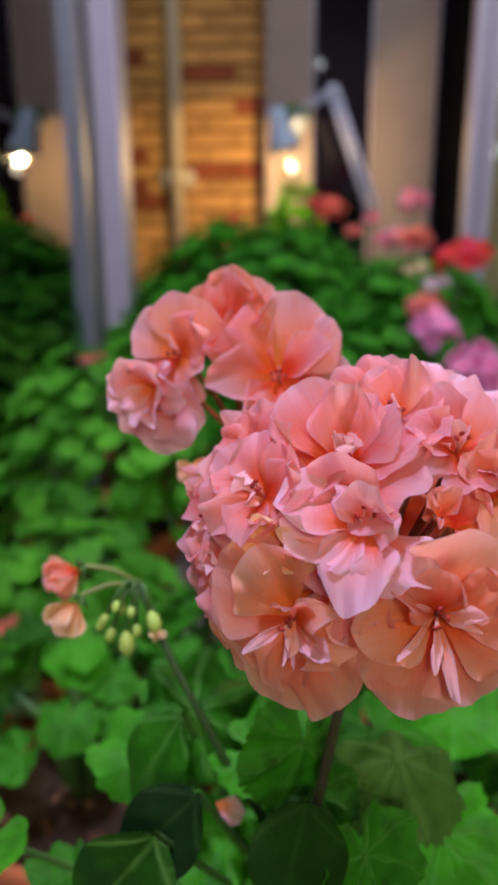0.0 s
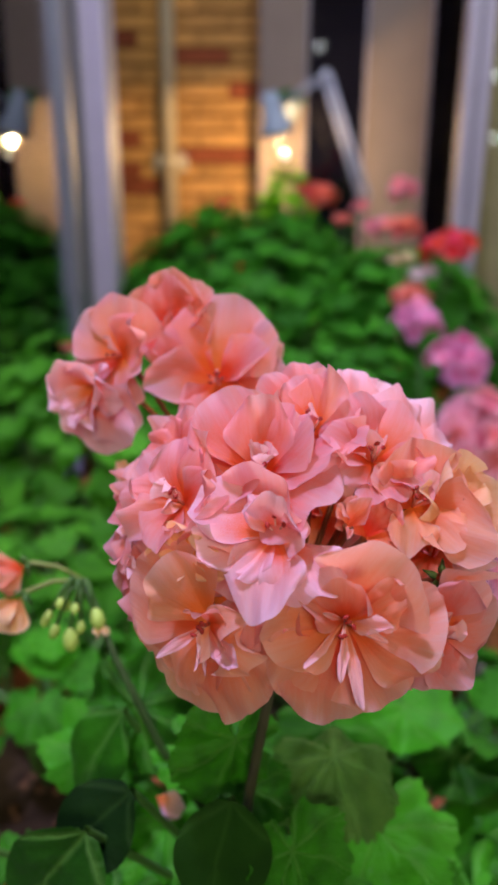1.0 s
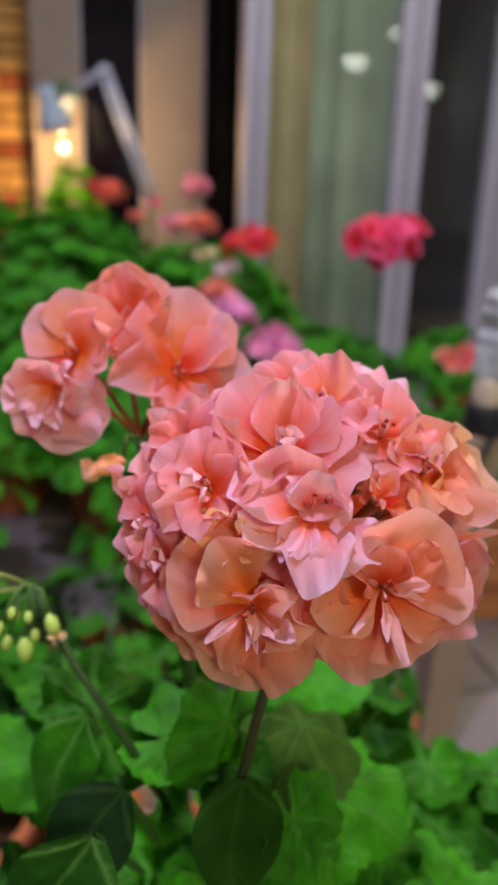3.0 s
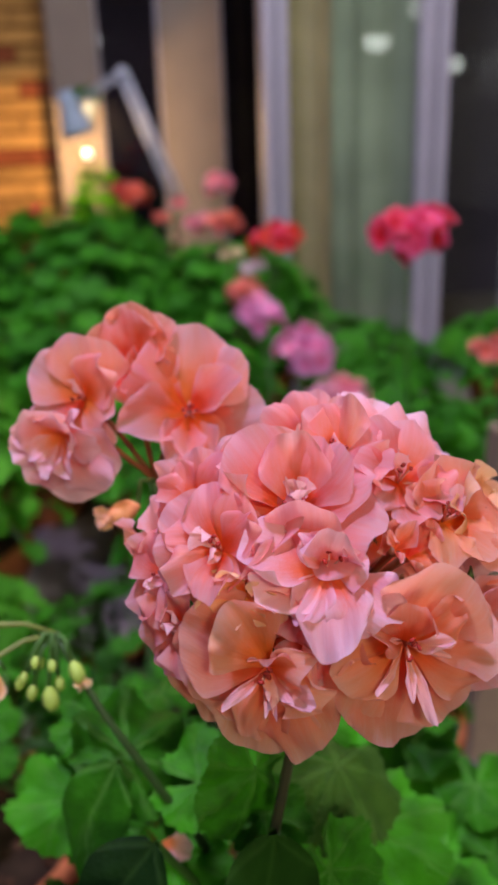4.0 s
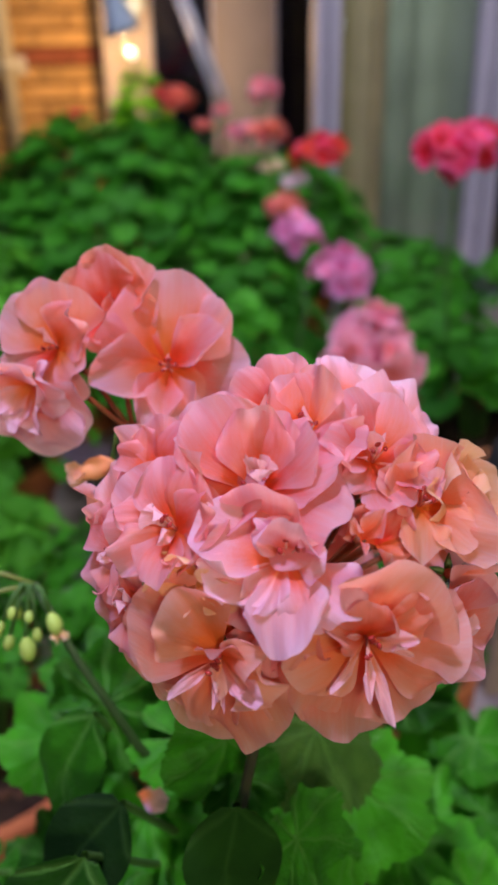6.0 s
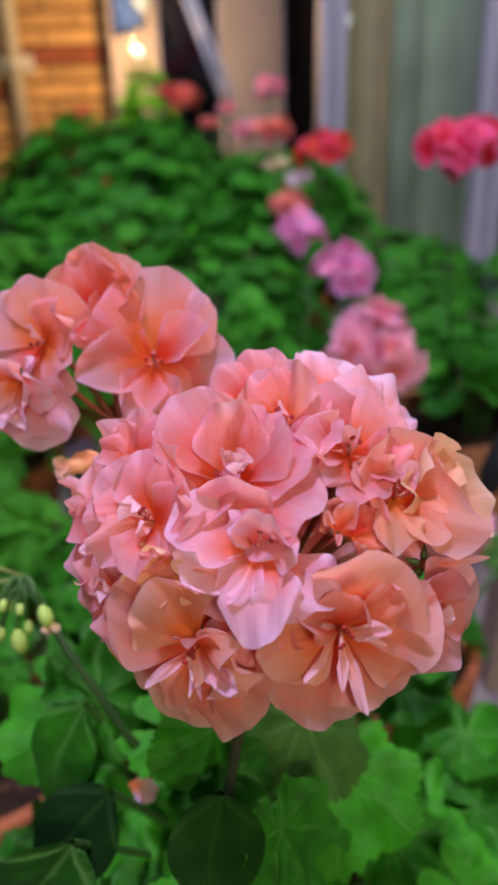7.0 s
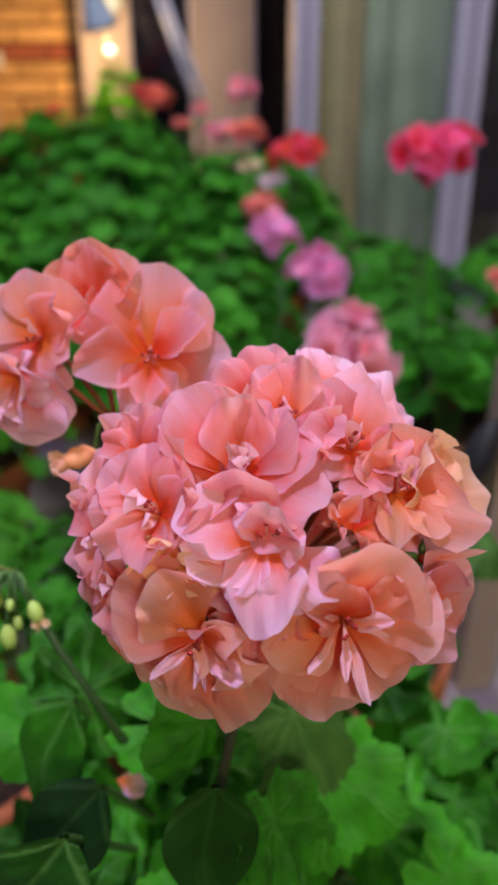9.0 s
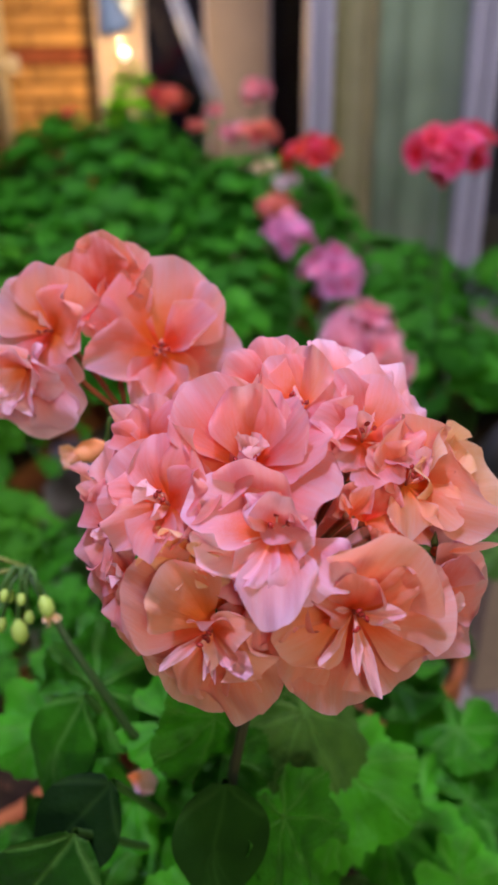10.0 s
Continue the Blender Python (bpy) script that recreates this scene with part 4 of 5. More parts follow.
def wall_pot():
    ob = empty("wall_pot", pose(0.09, 2.96, 0.7), label="small dark wall pot with a trailing green plant", category="flower pot")
    part("body", Build().lathe([(0, 0), (0.022, 0), (0.036, 0.05), (0.04, 0.052), (0.04, 0.06), (0.034, 0.06), (0.03, 0.045), (0, 0.04)]).mesh("body", SHADE), ob)
    part("bracket", Build().box((-0.006, 0.03, 0.02), (0.006, 0.041, 0.06)).mesh("bracket", RUBBER, False), ob)
    rng = random.Random(3)
    for i in range(16):
        a = i * 2.4
        part("leaf", rng.choice(FAR_LEAVES), ob, frame_of((0.035 * math.cos(a), 0.03 * math.sin(a) - 0.005, 0.06 + 0.03 * rng.random()), (math.cos(a), math.sin(a), 0.8), (math.cos(a), math.sin(a), -0.5)) @ Matrix.Diagonal((0.022,) * 3 + (1,)))


wall_pot()


# ---- the near salmon geranium ----
pot(0.05, 0.36, 0.2, 0.12, seed=41)
BASE = Vector((0.05, 0.36, 0.176))
near = empty("geranium", Matrix.Translation(BASE), label="salmon-pink geranium with two large ruffled flower heads", category="plant", group="geranium plants")


def local(p):
    return Vector(p) - BASE


HUB = local((0.0393, 0.226, 0.527))
stalk = Build().tube([local((0.04, 0.33, 0.18)), local((0.02, 0.262, 0.36)), local((0.024, 0.236, 0.44)), local((0.031, 0.23, 0.49)), HUB],
                     [0.004, 0.0026, 0.0019, 0.0018, 0.0026], 10)
part("stalk", stalk.mesh("stalk", STEM_RED), near, label="dark reddish-green flower stalk")
CENTRE = local((0.0393, 0.225, 0.5439))
VIEWER = Vector((-0.17, -0.82, 0.54))


def head_floret(seed, place, sets, lean, petals, stamens=3, ring=0, spin=(0, 0, 1), up=0.0):
    """A floret of the large head; lean turns it from the head's centre towards the viewer, up to the ceiling."""
    q = local(place)
    n = (q - CENTRE).normalized() * (1 - lean) + VIEWER * lean + Vector((0, 0, up))
    return near_floret(near, q, n, HUB, seed, sets, petals, spin, stamens, ring)


# the upper floret in the middle
head_floret(500, (0.028, 0.216, 0.5705), SALMON_SET, 0.5,
            ((-40, 24, 0.85, 34, "roll"), (-12, 21, 0.75, 50, "fold"), (16, 19, 0.75, 44, "wavy"), (44, 21, 0.75, 34, "wavy"), (76, 21, 0.8, 18, "flat"), (108, 24, 0.95, 10, "flat"),
             (-92, 21, 0.8, 14, "wavy"), (-70, 23, 0.75, 24, "lrol"), (150, 12, 0.7, 14, "flat"), (205, 10, 0.8, 10, "curl"), (30, 11, 0.9, 56, "curl"), (-20, 13, 0.8, 62, "slim"), (62, 12, 0.8, 48, "curl")), up=0.3)
# the one with the pale broad side petal below it
head_floret(501, (0.032, 0.2, 0.5605), LIGHT_SET, 0.5,
            ((14, 15, 0.8, 66, "cup", 0), (70, 12, 0.8, 44, "cup", 20), (-82, 22, 0.9, 14, "lrol", 12), (-118, 19, 0.8, 10, "flat", 10), (-152, 16, 0.6, 8, "fold", 0), (172, 22, 0.72, 8, "fold", 0),
             (142, 20, 0.85, 6, "wavy", -8), (-50, 12, 0.6, 40, "fold")), up=0.45)
# the wide open one at the lower front
head_floret(502, (0.05, 0.1915, 0.541), PALE_SET, 0.55,
            ((34, 24, 0.98, 22, "cup"), (2, 16, 0.7, 42, "roll"), (72, 23, 0.85, 12, "fold"), (106, 24, 0.85, 4, "wavy"), (142, 23, 0.92, 0, "flat"), (178, 25, 1.02, -6, "flat"), (212, 23, 0.95, -3, "wavy"),
             (246, 20, 0.8, 12, "flat"), (-72, 15, 0.6, 34, "fold"), (60, 17, 0.7, 30, "wavy")), 4)
head_floret(540, (0.05, 0.1905, 0.5412), PALE_SET, 0.55,
            ((174, 25, 0.8, 18, "slim"), (196, 18, 0.8, 28, "slim"), (120, 14, 0.9, 30, "slim"), (228, 18, 0.7, 18, "slim"), (100, 14, 0.7, 26, "curl"), (-60, 11, 0.8, 40, "slim")), 2)
# the broad pale salmon one at the lower side
head_floret(503, (0.0145, 0.196, 0.5365), PALE_SET, 0.5,
            ((-72, 23, 1.0, 8, "flat"), (-44, 20, 0.85, 16, "cup"), (-104, 24, 1.02, -3, "flat"), (-140, 22, 0.95, -8, "flat"), (182, 26, 0.9, -10, "flat"), (154, 25, 0.75, -4, "wavy"), (-166, 21, 0.6, -2, "wavy"),
             (12, 11, 0.9, 40, "cup"), (70, 14, 0.7, 30, "fold"), (112, 16, 0.7, 20, "wavy")), 4)
head_floret(541, (0.0145, 0.195, 0.5367), PALE_SET, 0.5,
            ((-128, 19, 1.0, 24, "slim"), (-172, 14, 0.9, 30, "slim"), (166, 15, 0.9, 26, "slim"), (-158, 11, 0.8, 34, "curl"), (122, 18, 0.8, 16, "curl")), 1)
# the petals that stand between them
head_floret(542, (0.0275, 0.199, 0.5455), SALMON_SET, 0.5,
            ((170, 15, 0.6, 10, "fold"), (-160, 13, 0.6, 20, "curl"), (140, 13, 0.6, 16, "fold"), (100, 10, 0.7, 20, "curl"), (200, 18, 0.6, 8, "wavy"), (-80, 11, 0.6, 20, "wavy")), 0)
head_floret(543, (0.0335, 0.198, 0.531), PALE_SET, 0.4,
            ((180, 17, 0.8, 4, "wavy"), (150, 14, 0.6, 16, "curl"), (215, 15, 0.7, 6, "fold"), (20, 14, 0.6, 24, "fold"), (60, 12, 0.6, 20, "curl"), (-40, 13, 0.6, 18, "slim")), 0)
# the row along the top
head_floret(504, (0.042, 0.225, 0.58), SALMON_SET, 0.5,
            ((-20, 16, 0.8, 44, "wavy"), (20, 17, 0.8, 46, "fold"), (60, 14, 0.8, 30, "wavy"), (-62, 14, 0.8, 30, "fold"), (110, 15, 0.9, 14, "flat"), (160, 14, 0.9, 8, "wavy"), (205, 10, 0.8, 14, "curl"),
             (0, 10, 0.9, 50, "curl"), (70, 9, 0.9, 44, "slim"), (-40, 9, 0.9, 50, "slim")), up=0.3)
head_floret(505, (0.0585, 0.219, 0.574), SALMON_SET, 0.5,
            ((-10, 18, 0.9, 34, "wavy"), (36, 18, 0.95, 24, "flat"), (80, 16, 0.9, 18, "wavy"), (126, 15, 0.85, 12, "fold"), (178, 15, 0.85, 6, "flat"), (-56, 15, 0.8, 30, "fold"), (-110, 12, 0.7, 16, "wavy"),
             (10, 11, 0.9, 44, "slim"), (-30, 11, 0.9, 50, "curl"), (60, 10, 0.9, 42, "slim"), (150, 9, 0.9, 30, "slim"), (-90, 10, 0.9, 36, "slim")), up=0.3)
head_floret(511, (0.037, 0.241, 0.581), SALMON_SET, 0.55,
            ((-20, 15, 0.95, 20, "wavy"), (14, 16, 0.95, 22, "flat"), (48, 14, 0.9, 18, "wavy"), (-58, 14.5, 0.9, 14, "wavy"), (90, 13, 0.9, 10, "flat"), (-100, 13, 0.9, 10, "flat")), 0)
head_floret(517, (0.0565, 0.241, 0.5785), LIGHT_SET, 0.55,
            ((-14, 16, 0.85, 24, "fold"), (26, 16, 0.9, 20, "wavy"), (64, 16, 0.95, 12, "flat"), (-50, 15, 0.9, 18, "wavy"), (100, 14, 0.9, 10, "flat")), 0)
head_floret(518, (0.0705, 0.236, 0.5715), LIGHT_SET, 0.5,
            ((0, 17, 0.95, 20, "flat"), (40, 18, 1.0, 12, "flat"), (76, 17, 0.95, 8, "wavy"), (112, 16, 0.9, 6, "wavy"), (-40, 15, 0.9, 22, "fold")), 0)
# the fading ones at the outer side
head_floret(506, (0.069, 0.2115, 0.564), PALE_SET, 0.55,
            ((0, 17, 1.05, 26, "cup"), (44, 18, 1.05, 14, "flat"), (82, 18, 0.95, 8, "wavy"), (116, 22, 0.9, 8, "fold"), (152, 16, 0.8, 14, "roll"), (206, 14, 0.7, 16, "wavy"), (-44, 14, 0.8, 30, "fold"),
             (20, 12, 0.9, 40, "slim"), (62, 13, 0.9, 30, "curl"), (-20, 10, 0.8, 46, "slim")), up=0.3)
head_floret(516, (0.0795, 0.216, 0.56), WILT_SET, 0.4,
            ((6, 16, 0.95, 18, "cup"), (52, 17, 1.0, 8, "wavy"), (96, 19, 1.05, 6, "cup"), (128, 20, 0.9, 4, "flat"), (-40, 14, 0.9, 20, "wavy")), 1)
head_floret(512, (0.0755, 0.2035, 0.532), SALMON_SET, 0.55,
            ((10, 17, 0.9, 24, "cup"), (58, 17, 0.95, 14, "flat"), (100, 18, 0.9, 8, "roll"), (146, 18, 0.9, 4, "flat"), (190, 17, 0.9, 6, "wavy"), (-60, 16, 0.8, 34, "fold"), (-110, 14, 0.7, 24, "curl"),
             (30, 11, 0.9, 40, "curl"), (130, 10, 0.9, 34, "curl")), 1)
head_floret(515, (0.066, 0.204, 0.5245), PALE_SET, 0.35,
            ((120, 18, 1.0, 2, "flat"), (160, 18, 1.0, 0, "wavy"), (200, 17, 0.95, 0, "flat"), (80, 17, 0.9, 6, "flat"), (240, 15, 0.9, 6, "wavy")), 0)
# the crowded ones at the other side
head_floret(507, (0.0065, 0.2145, 0.5625), SALMON_SET, 0.55,
            ((-30, 17, 0.85, 26, "fold"), (8, 16, 0.8, 34, "wavy"), (50, 14, 0.8, 30, "fold"), (-72, 19, 0.9, 14, "lrol"), (-112, 17, 0.85, 12, "wavy"), (-150, 16, 0.75, 16, "fold"), (170, 15, 0.7, 20, "fold"), (120, 13, 0.8, 24, "wavy"),
             (-50, 11, 0.9, 40, "curl"), (200, 10, 0.9, 36, "curl")), up=0.3)
head_floret(508, (-0.007, 0.226, 0.5495), SALMON_SET, 0.5,
            ((-20, 14, 0.85, 28, "wavy"), (-60, 15, 0.9, 12, "fold"), (-100, 15, 0.95, 4, "wavy"), (-140, 15, 0.9, 6, "lrol"), (170, 13, 0.8, 16, "fold"), (30, 12, 0.8, 34, "fold"), (80, 10, 0.8, 34, "curl"), (-120, 9, 0.9, 30, "curl")), 1)
head_floret(513, (-0.0045, 0.217, 0.5385), SALMON_SET, 0.5,
            ((-40, 12, 0.8, 22, "fold"), (-84, 15, 0.9, 8, "wavy"), (-120, 16, 0.95, 2, "flat"), (-160, 15, 0.9, 4, "wavy"), (160, 13, 0.8, 14, "fold"), (10, 10, 0.8, 34, "curl"), (60, 11, 0.7, 30, "curl"), (-60, 8, 0.8, 40, "curl")), 0)
head_floret(531, (0.003, 0.21, 0.528), PALE_SET, 0.4,
            ((-60, 16, 0.95, 10, "flat"), (-100, 18, 1.0, 2, "flat"), (-140, 17, 0.95, 0, "wavy"), (180, 16, 0.9, 4, "flat")), 0)
head_floret(510, (0.003, 0.236, 0.5665), SALMON_SET, 0.55,
            ((-60, 16, 0.8, 14, "fold"), (-20, 16, 0.85, 22, "wavy"), (20, 16, 0.85, 26, "wavy"), (-100, 14, 0.8, 10, "wavy"), (60, 14, 0.9, 20, "flat")), 0)
head_floret(529, (0.0175, 0.233, 0.5705), SALMON_SET, 0.5, ((-50, 17, 0.85, 24, "wavy"), (-10, 18, 0.85, 28, "fold"), (40, 17, 0.9, 24, "wavy"), (-95, 17, 0.8, 12, "roll")), 0)
# the yellowed, withering petals among them
head_floret(509, (0.01, 0.2035, 0.5545), WILT_SET, 0.5,
            ((-84, 12, 0.75, 12, "fold"), (-116, 12, 0.8, 8, "fold"), (100, 12, 0.7, 8, "fold"), (134, 10, 0.8, 12, "curl"), (-150, 10, 0.9, 10, "curl"), (-40, 9, 0.8, 26, "cup"), (60, 10, 0.8, 20, "curl")), 0)
# the crowded florets further in, which show between the outer ones
for i in range(26):
    a, h = i * 2.39996, 0.9 - 1.25 * (i + 0.5) / 26
    r = math.sqrt(max(0.0, 1 - h * h))
    d = Vector((r * math.cos(a), r * math.sin(a), h))
    q = CENTRE + BASE + Vector((d.x * 0.029, d.y * 0.024, d.z * 0.024))
    gap = (q - Vector((0.049, 0.215, 0.552))).cross(Vector((0.21, 0.82, -0.54))).length
    if d.y < 0.4 and gap > 0.018:
        head_floret(580 + i, q, (SALMON_SET, PALE_SET)[d.z < 0], 0.3, (), 0, 6)
# the far side of the head
for i, q in enumerate(((0.08, 0.24, 0.55), (0.04, 0.263, 0.56), (0.012, 0.252, 0.545), (0.065, 0.258, 0.54), (0.03, 0.25, 0.525), (0.055, 0.235, 0.52), (0.02, 0.225, 0.525), (-0.002, 0.238, 0.55))):
    head_floret(560 + i, q, SALMON_SET, 0.0, (), 2, 7)

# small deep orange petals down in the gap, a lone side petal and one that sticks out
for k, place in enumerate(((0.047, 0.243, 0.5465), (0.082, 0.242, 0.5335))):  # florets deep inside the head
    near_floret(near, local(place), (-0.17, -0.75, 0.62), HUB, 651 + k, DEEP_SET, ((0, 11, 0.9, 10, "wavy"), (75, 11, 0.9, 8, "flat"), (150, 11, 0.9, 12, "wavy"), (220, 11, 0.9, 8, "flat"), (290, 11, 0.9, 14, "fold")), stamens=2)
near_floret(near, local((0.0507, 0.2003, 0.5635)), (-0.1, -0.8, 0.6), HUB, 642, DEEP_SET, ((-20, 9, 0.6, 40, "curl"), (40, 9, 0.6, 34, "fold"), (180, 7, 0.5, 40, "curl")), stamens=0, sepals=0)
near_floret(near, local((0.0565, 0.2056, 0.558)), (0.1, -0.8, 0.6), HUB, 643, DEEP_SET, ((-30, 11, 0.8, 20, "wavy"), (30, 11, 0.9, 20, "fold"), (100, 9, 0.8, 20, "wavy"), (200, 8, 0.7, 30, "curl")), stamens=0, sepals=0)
near_floret(near, local((-0.011, 0.249, 0.549)), (-0.9, -0.35, 0.25), HUB, 640, SALMON_SET, ((-50, 11, 0.8, 30, "fold"), (40, 10, 0.8, 40, "curl"), (160, 9, 0.8, 30, "wavy")), stamens=1)
near_floret(near, local((0.078, 0.2070, 0.5450)), (-0.17, -0.82, 0.54), HUB, 641, SALMON_SET, ((86, 19, 0.8, 4, "slim"),), stamens=0)

# the second, younger head behind
HUB2 = local((-0.003, 0.304, 0.548))
stalk2 = Build().tube([local((0.045, 0.36, 0.18)), local((0.03, 0.33, 0.36)), local((0.012, 0.31, 0.47)), HUB2], [0.0045, 0.0036, 0.003, 0.003], 10)
part("stalk", stalk2.mesh("stalk", STEM), near)
near_floret(near, local((0.0105, 0.301, 0.574)), (-0.02, -0.86, 0.48), HUB2, 699, SALMON_SET,
            ((0, 29, 1.08, 10, "flat"), (44, 26, 0.75, 12, "wavy"), (66, 22, 0.6, 32, "roll"), (98, 25, 0.72, 12, "flat"), (-58, 24, 0.8, 12, "flat"), (-100, 25, 0.66, 22, "rim"), (208, 24, 0.5, 30, "rim"), (176, 25, 0.5, 30, "rim"), (132, 20, 0.7, 14, "wavy"),
             (20, 8, 0.9, 60, "slim"), (140, 7, 0.9, 60, "slim")), stamens=5)
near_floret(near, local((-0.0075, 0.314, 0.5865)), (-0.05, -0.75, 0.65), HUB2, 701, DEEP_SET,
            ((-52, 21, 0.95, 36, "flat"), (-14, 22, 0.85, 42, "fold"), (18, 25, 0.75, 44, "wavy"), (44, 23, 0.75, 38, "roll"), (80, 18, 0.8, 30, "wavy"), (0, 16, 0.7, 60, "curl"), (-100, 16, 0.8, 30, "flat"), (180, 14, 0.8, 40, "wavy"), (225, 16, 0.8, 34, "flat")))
near_floret(near, local((-0.0255, 0.3075, 0.581)), (-0.35, -0.78, 0.5), HUB2, 702, SALMON_SET,
            ((0, 22, 1.0, 32, "wavy"), (52, 20, 0.85, 40, "fold"), (-58, 21, 0.95, 14, "flat"), (185, 20, 0.95, 4, "flat"), (235, 18, 0.9, 14, "wavy"), (120, 17, 0.8, 30, "flat"), (20, 13, 0.8, 56, "curl")))
near_floret(near, local((-0.035, 0.2985, 0.572)), (-0.5, -0.85, -0.02), HUB2, 703, LIGHT_SET,
            ((166, 23, 1.15, 0, "flat"), (206, 21, 1.05, 4, "wavy"), (126, 22, 0.95, 6, "flat"), (-108, 18, 0.85, 16, "fold"), (-32, 16, 0.95, 44, "lrol"), (22, 15, 0.85, 48, "roll"), (-76, 16, 0.8, 34, "fold"), (80, 16, 0.85, 24, "wavy"),
             (184, 15, 0.6, 40, "fold"), (140, 16, 0.6, 40, "fold"), (-140, 13, 0.6, 46, "fold")), stamens=0)
near_floret(near, local((0.012, 0.325, 0.58)), (0.3, 0.7, 0.6), HUB2, 704, SALMON_SET, (), ring=6)


def bud(parent, place, axis, length, tip_mat, hub, open_tip=True, skin=None):
    b = Build()
    q, h = local(place), local(hub) if not isinstance(hub, Vector) else hub
    ax = Vector(axis).normalized()
    b.tube([h, (h + q) / 2 + Vector((0, 0, 0.006)), q - ax * length * 0.3], [0.0009, 0.0009, 0.001], 6, 0)
    r = length * 0.3
    b.lathe([(r * 0.2, -length * 0.35), (r * 0.8, -length * 0.1), (r * 0.9, length * 0.2), (r * 0.5, length * 0.45), (0, length * 0.5)], q, ax, 10, 1, 0.06)
    ob = part("bud", b.mesh("bud", [STEM, skin or BUD]), parent)
    if open_tip:
        rng = random.Random(int(length * 1e5) + int(abs(place[0]) * 1e4))
        for i in range(5):
            part("petal", tip_mat.pick("curl", rng), ob, frame_of(q, ax, ax.orthogonal()) @ pose(0, 0, 0, 0, 0, i * 72) @ pose(0, 0, 0, rng.uniform(60, 82), 0, 0) @ Matrix.Diagonal((length * 0.75,) * 3 + (1,)))
    return ob


bud(near, (-0.0155, 0.291, 0.543), (-0.8, -0.3, -0.1), 0.015, WILT_SET, HUB2, True, BUD_PEACH)
bud(near, (0.004, 0.297, 0.536), (0.1, -0.5, -0.8), 0.009, WILT_SET, HUB2, False)

# the cluster of buds on its own bent stalk
HUB3 = (-0.047, 0.309, 0.485)
stalk3 = Build().tube([local((0.03, 0.35, 0.2)), local((0.005, 0.29, 0.38)), local((-0.012, 0.277, 0.425)), local((-0.033, 0.296, 0.456)), local(HUB3)],
                      [0.003, 0.0022, 0.0018, 0.0016, 0.002], 8)
part("stalk", stalk3.mesh("stalk", STALK_DARK), near)
ROSE = tuple((a, 12, 1.0, t, "cup") for a, t in ((0, 52), (72, 58), (144, 50), (216, 60), (288, 54), (30, 70), (150, 74), (270, 72)))
near_floret(near, local((-0.0715, 0.3075, 0.4915)), (-0.85, -0.45, -0.2), local(HUB3), 801, PALE_SET, ROSE, stamens=0, stalk=STALK_OLIVE)
near_floret(near, local((-0.071, 0.2995, 0.481)), (-0.6, -0.5, -0.6), local(HUB3), 802, CREAM_SET, ROSE, stamens=0, stalk=STALK_OLIVE)
bud(near, (-0.0407, 0.301, 0.4722), (0.3, -0.5, -0.8), 0.0115, CREAM_SET, HUB3)
bud(near, (-0.0515, 0.298, 0.464), (0.05, -0.3, -1), 0.0125, WILT_SET, HUB3, False)
bud(near, (-0.058, 0.299, 0.467), (-0.3, -0.4, -0.9), 0.0082, WILT_SET, HUB3, False)
bud(near, (-0.062, 0.302, 0.47), (-0.5, -0.3, -0.9), 0.0074, WILT_SET, HUB3, False)
bud(near, (-0.054, 0.305, 0.476), (-0.2, -0.4, -0.9), 0.0074, WILT_SET, HUB3, False)
bud(near, (-0.0475, 0.3, 0.4685), (0.1, -0.5, -0.9), 0.0074, WILT_SET, HUB3, False)
bud(near, (-0.0555, 0.302, 0.4785), (-0.2, -0.6, -0.6), 0.0066, WILT_SET, HUB3, False)
bud(near, (-0.0605, 0.3005, 0.473), (-0.4, -0.6, -0.7), 0.0070, WILT_SET, HUB3, False)
bud(near, (-0.0495, 0.301, 0.4765), (0.0, -0.7, -0.5), 0.0066, WILT_SET, HUB3, False)

ALL_BIG = BIG_LEAVES + BIG_YOUNG + [ROUND_LEAF, FOLDED_LEAF, GREY_LEAF] + SHADED_LEAVES + [DOMED_LEAF] + OVATE_LEAVES
stems = Build()


def near_leaf(o, n, tip, s, k, narrow=1.0):
    """A leaf of the near plant with its stalk; k picks the leaf's form."""
    q = local(o)
    root = Vector((q.x * 0.25, q.y * 0.25, max(0.01, q.z * 0.35)))
    stems.tube([root, (root + q) / 2 + Vector((0, 0.012, -0.012)), q - Vector(n).normalized() * 0.0008], [0.0022, 0.0018, 0.0014], 6, cap=False)
    part("leaf", ALL_BIG[k], near, frame_of(q, n, tip) @ Matrix.Diagonal((s * narrow, s, s, 1)))


near_leaf((0.0565, 0.2660, 0.4331), (0.08, -0.14, 0.98), (0.35, -0.9, -0.15), 0.0265, 8, 1.12)
near_leaf((-0.0285, 0.2850, 0.4374), (-0.45, -0.65, 0.5), (-0.6, -0.45, -0.75), 0.05, 12)
near_leaf((-0.025, 0.297, 0.43), (0.1, -0.6, 0.8), (0.8, 0.45, 0.2), 0.034, 7)
near_leaf((-0.0004, 0.3336, 0.402), (0.0, -0.55, 0.85), (0.2, -0.8, -0.4), 0.021, 0)
near_leaf((0.003, 0.283, 0.422), (-0.2, -0.15, 0.95), (0.9, -0.3, -0.1), 0.03, 1)
near_leaf((0.019, 0.2445, 0.458), (0.5, -0.7, 0.35), (-0.1, -0.5, -0.85), 0.026, 7)
near_leaf((0.078, 0.285, 0.38), (0.0, -0.25, 0.95), (-0.25, -0.85, -0.3), 0.043, 4)
# leaves of form 14 carry the shadow under the head in their colour
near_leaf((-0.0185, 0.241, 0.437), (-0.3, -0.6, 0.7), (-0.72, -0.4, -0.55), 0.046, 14)
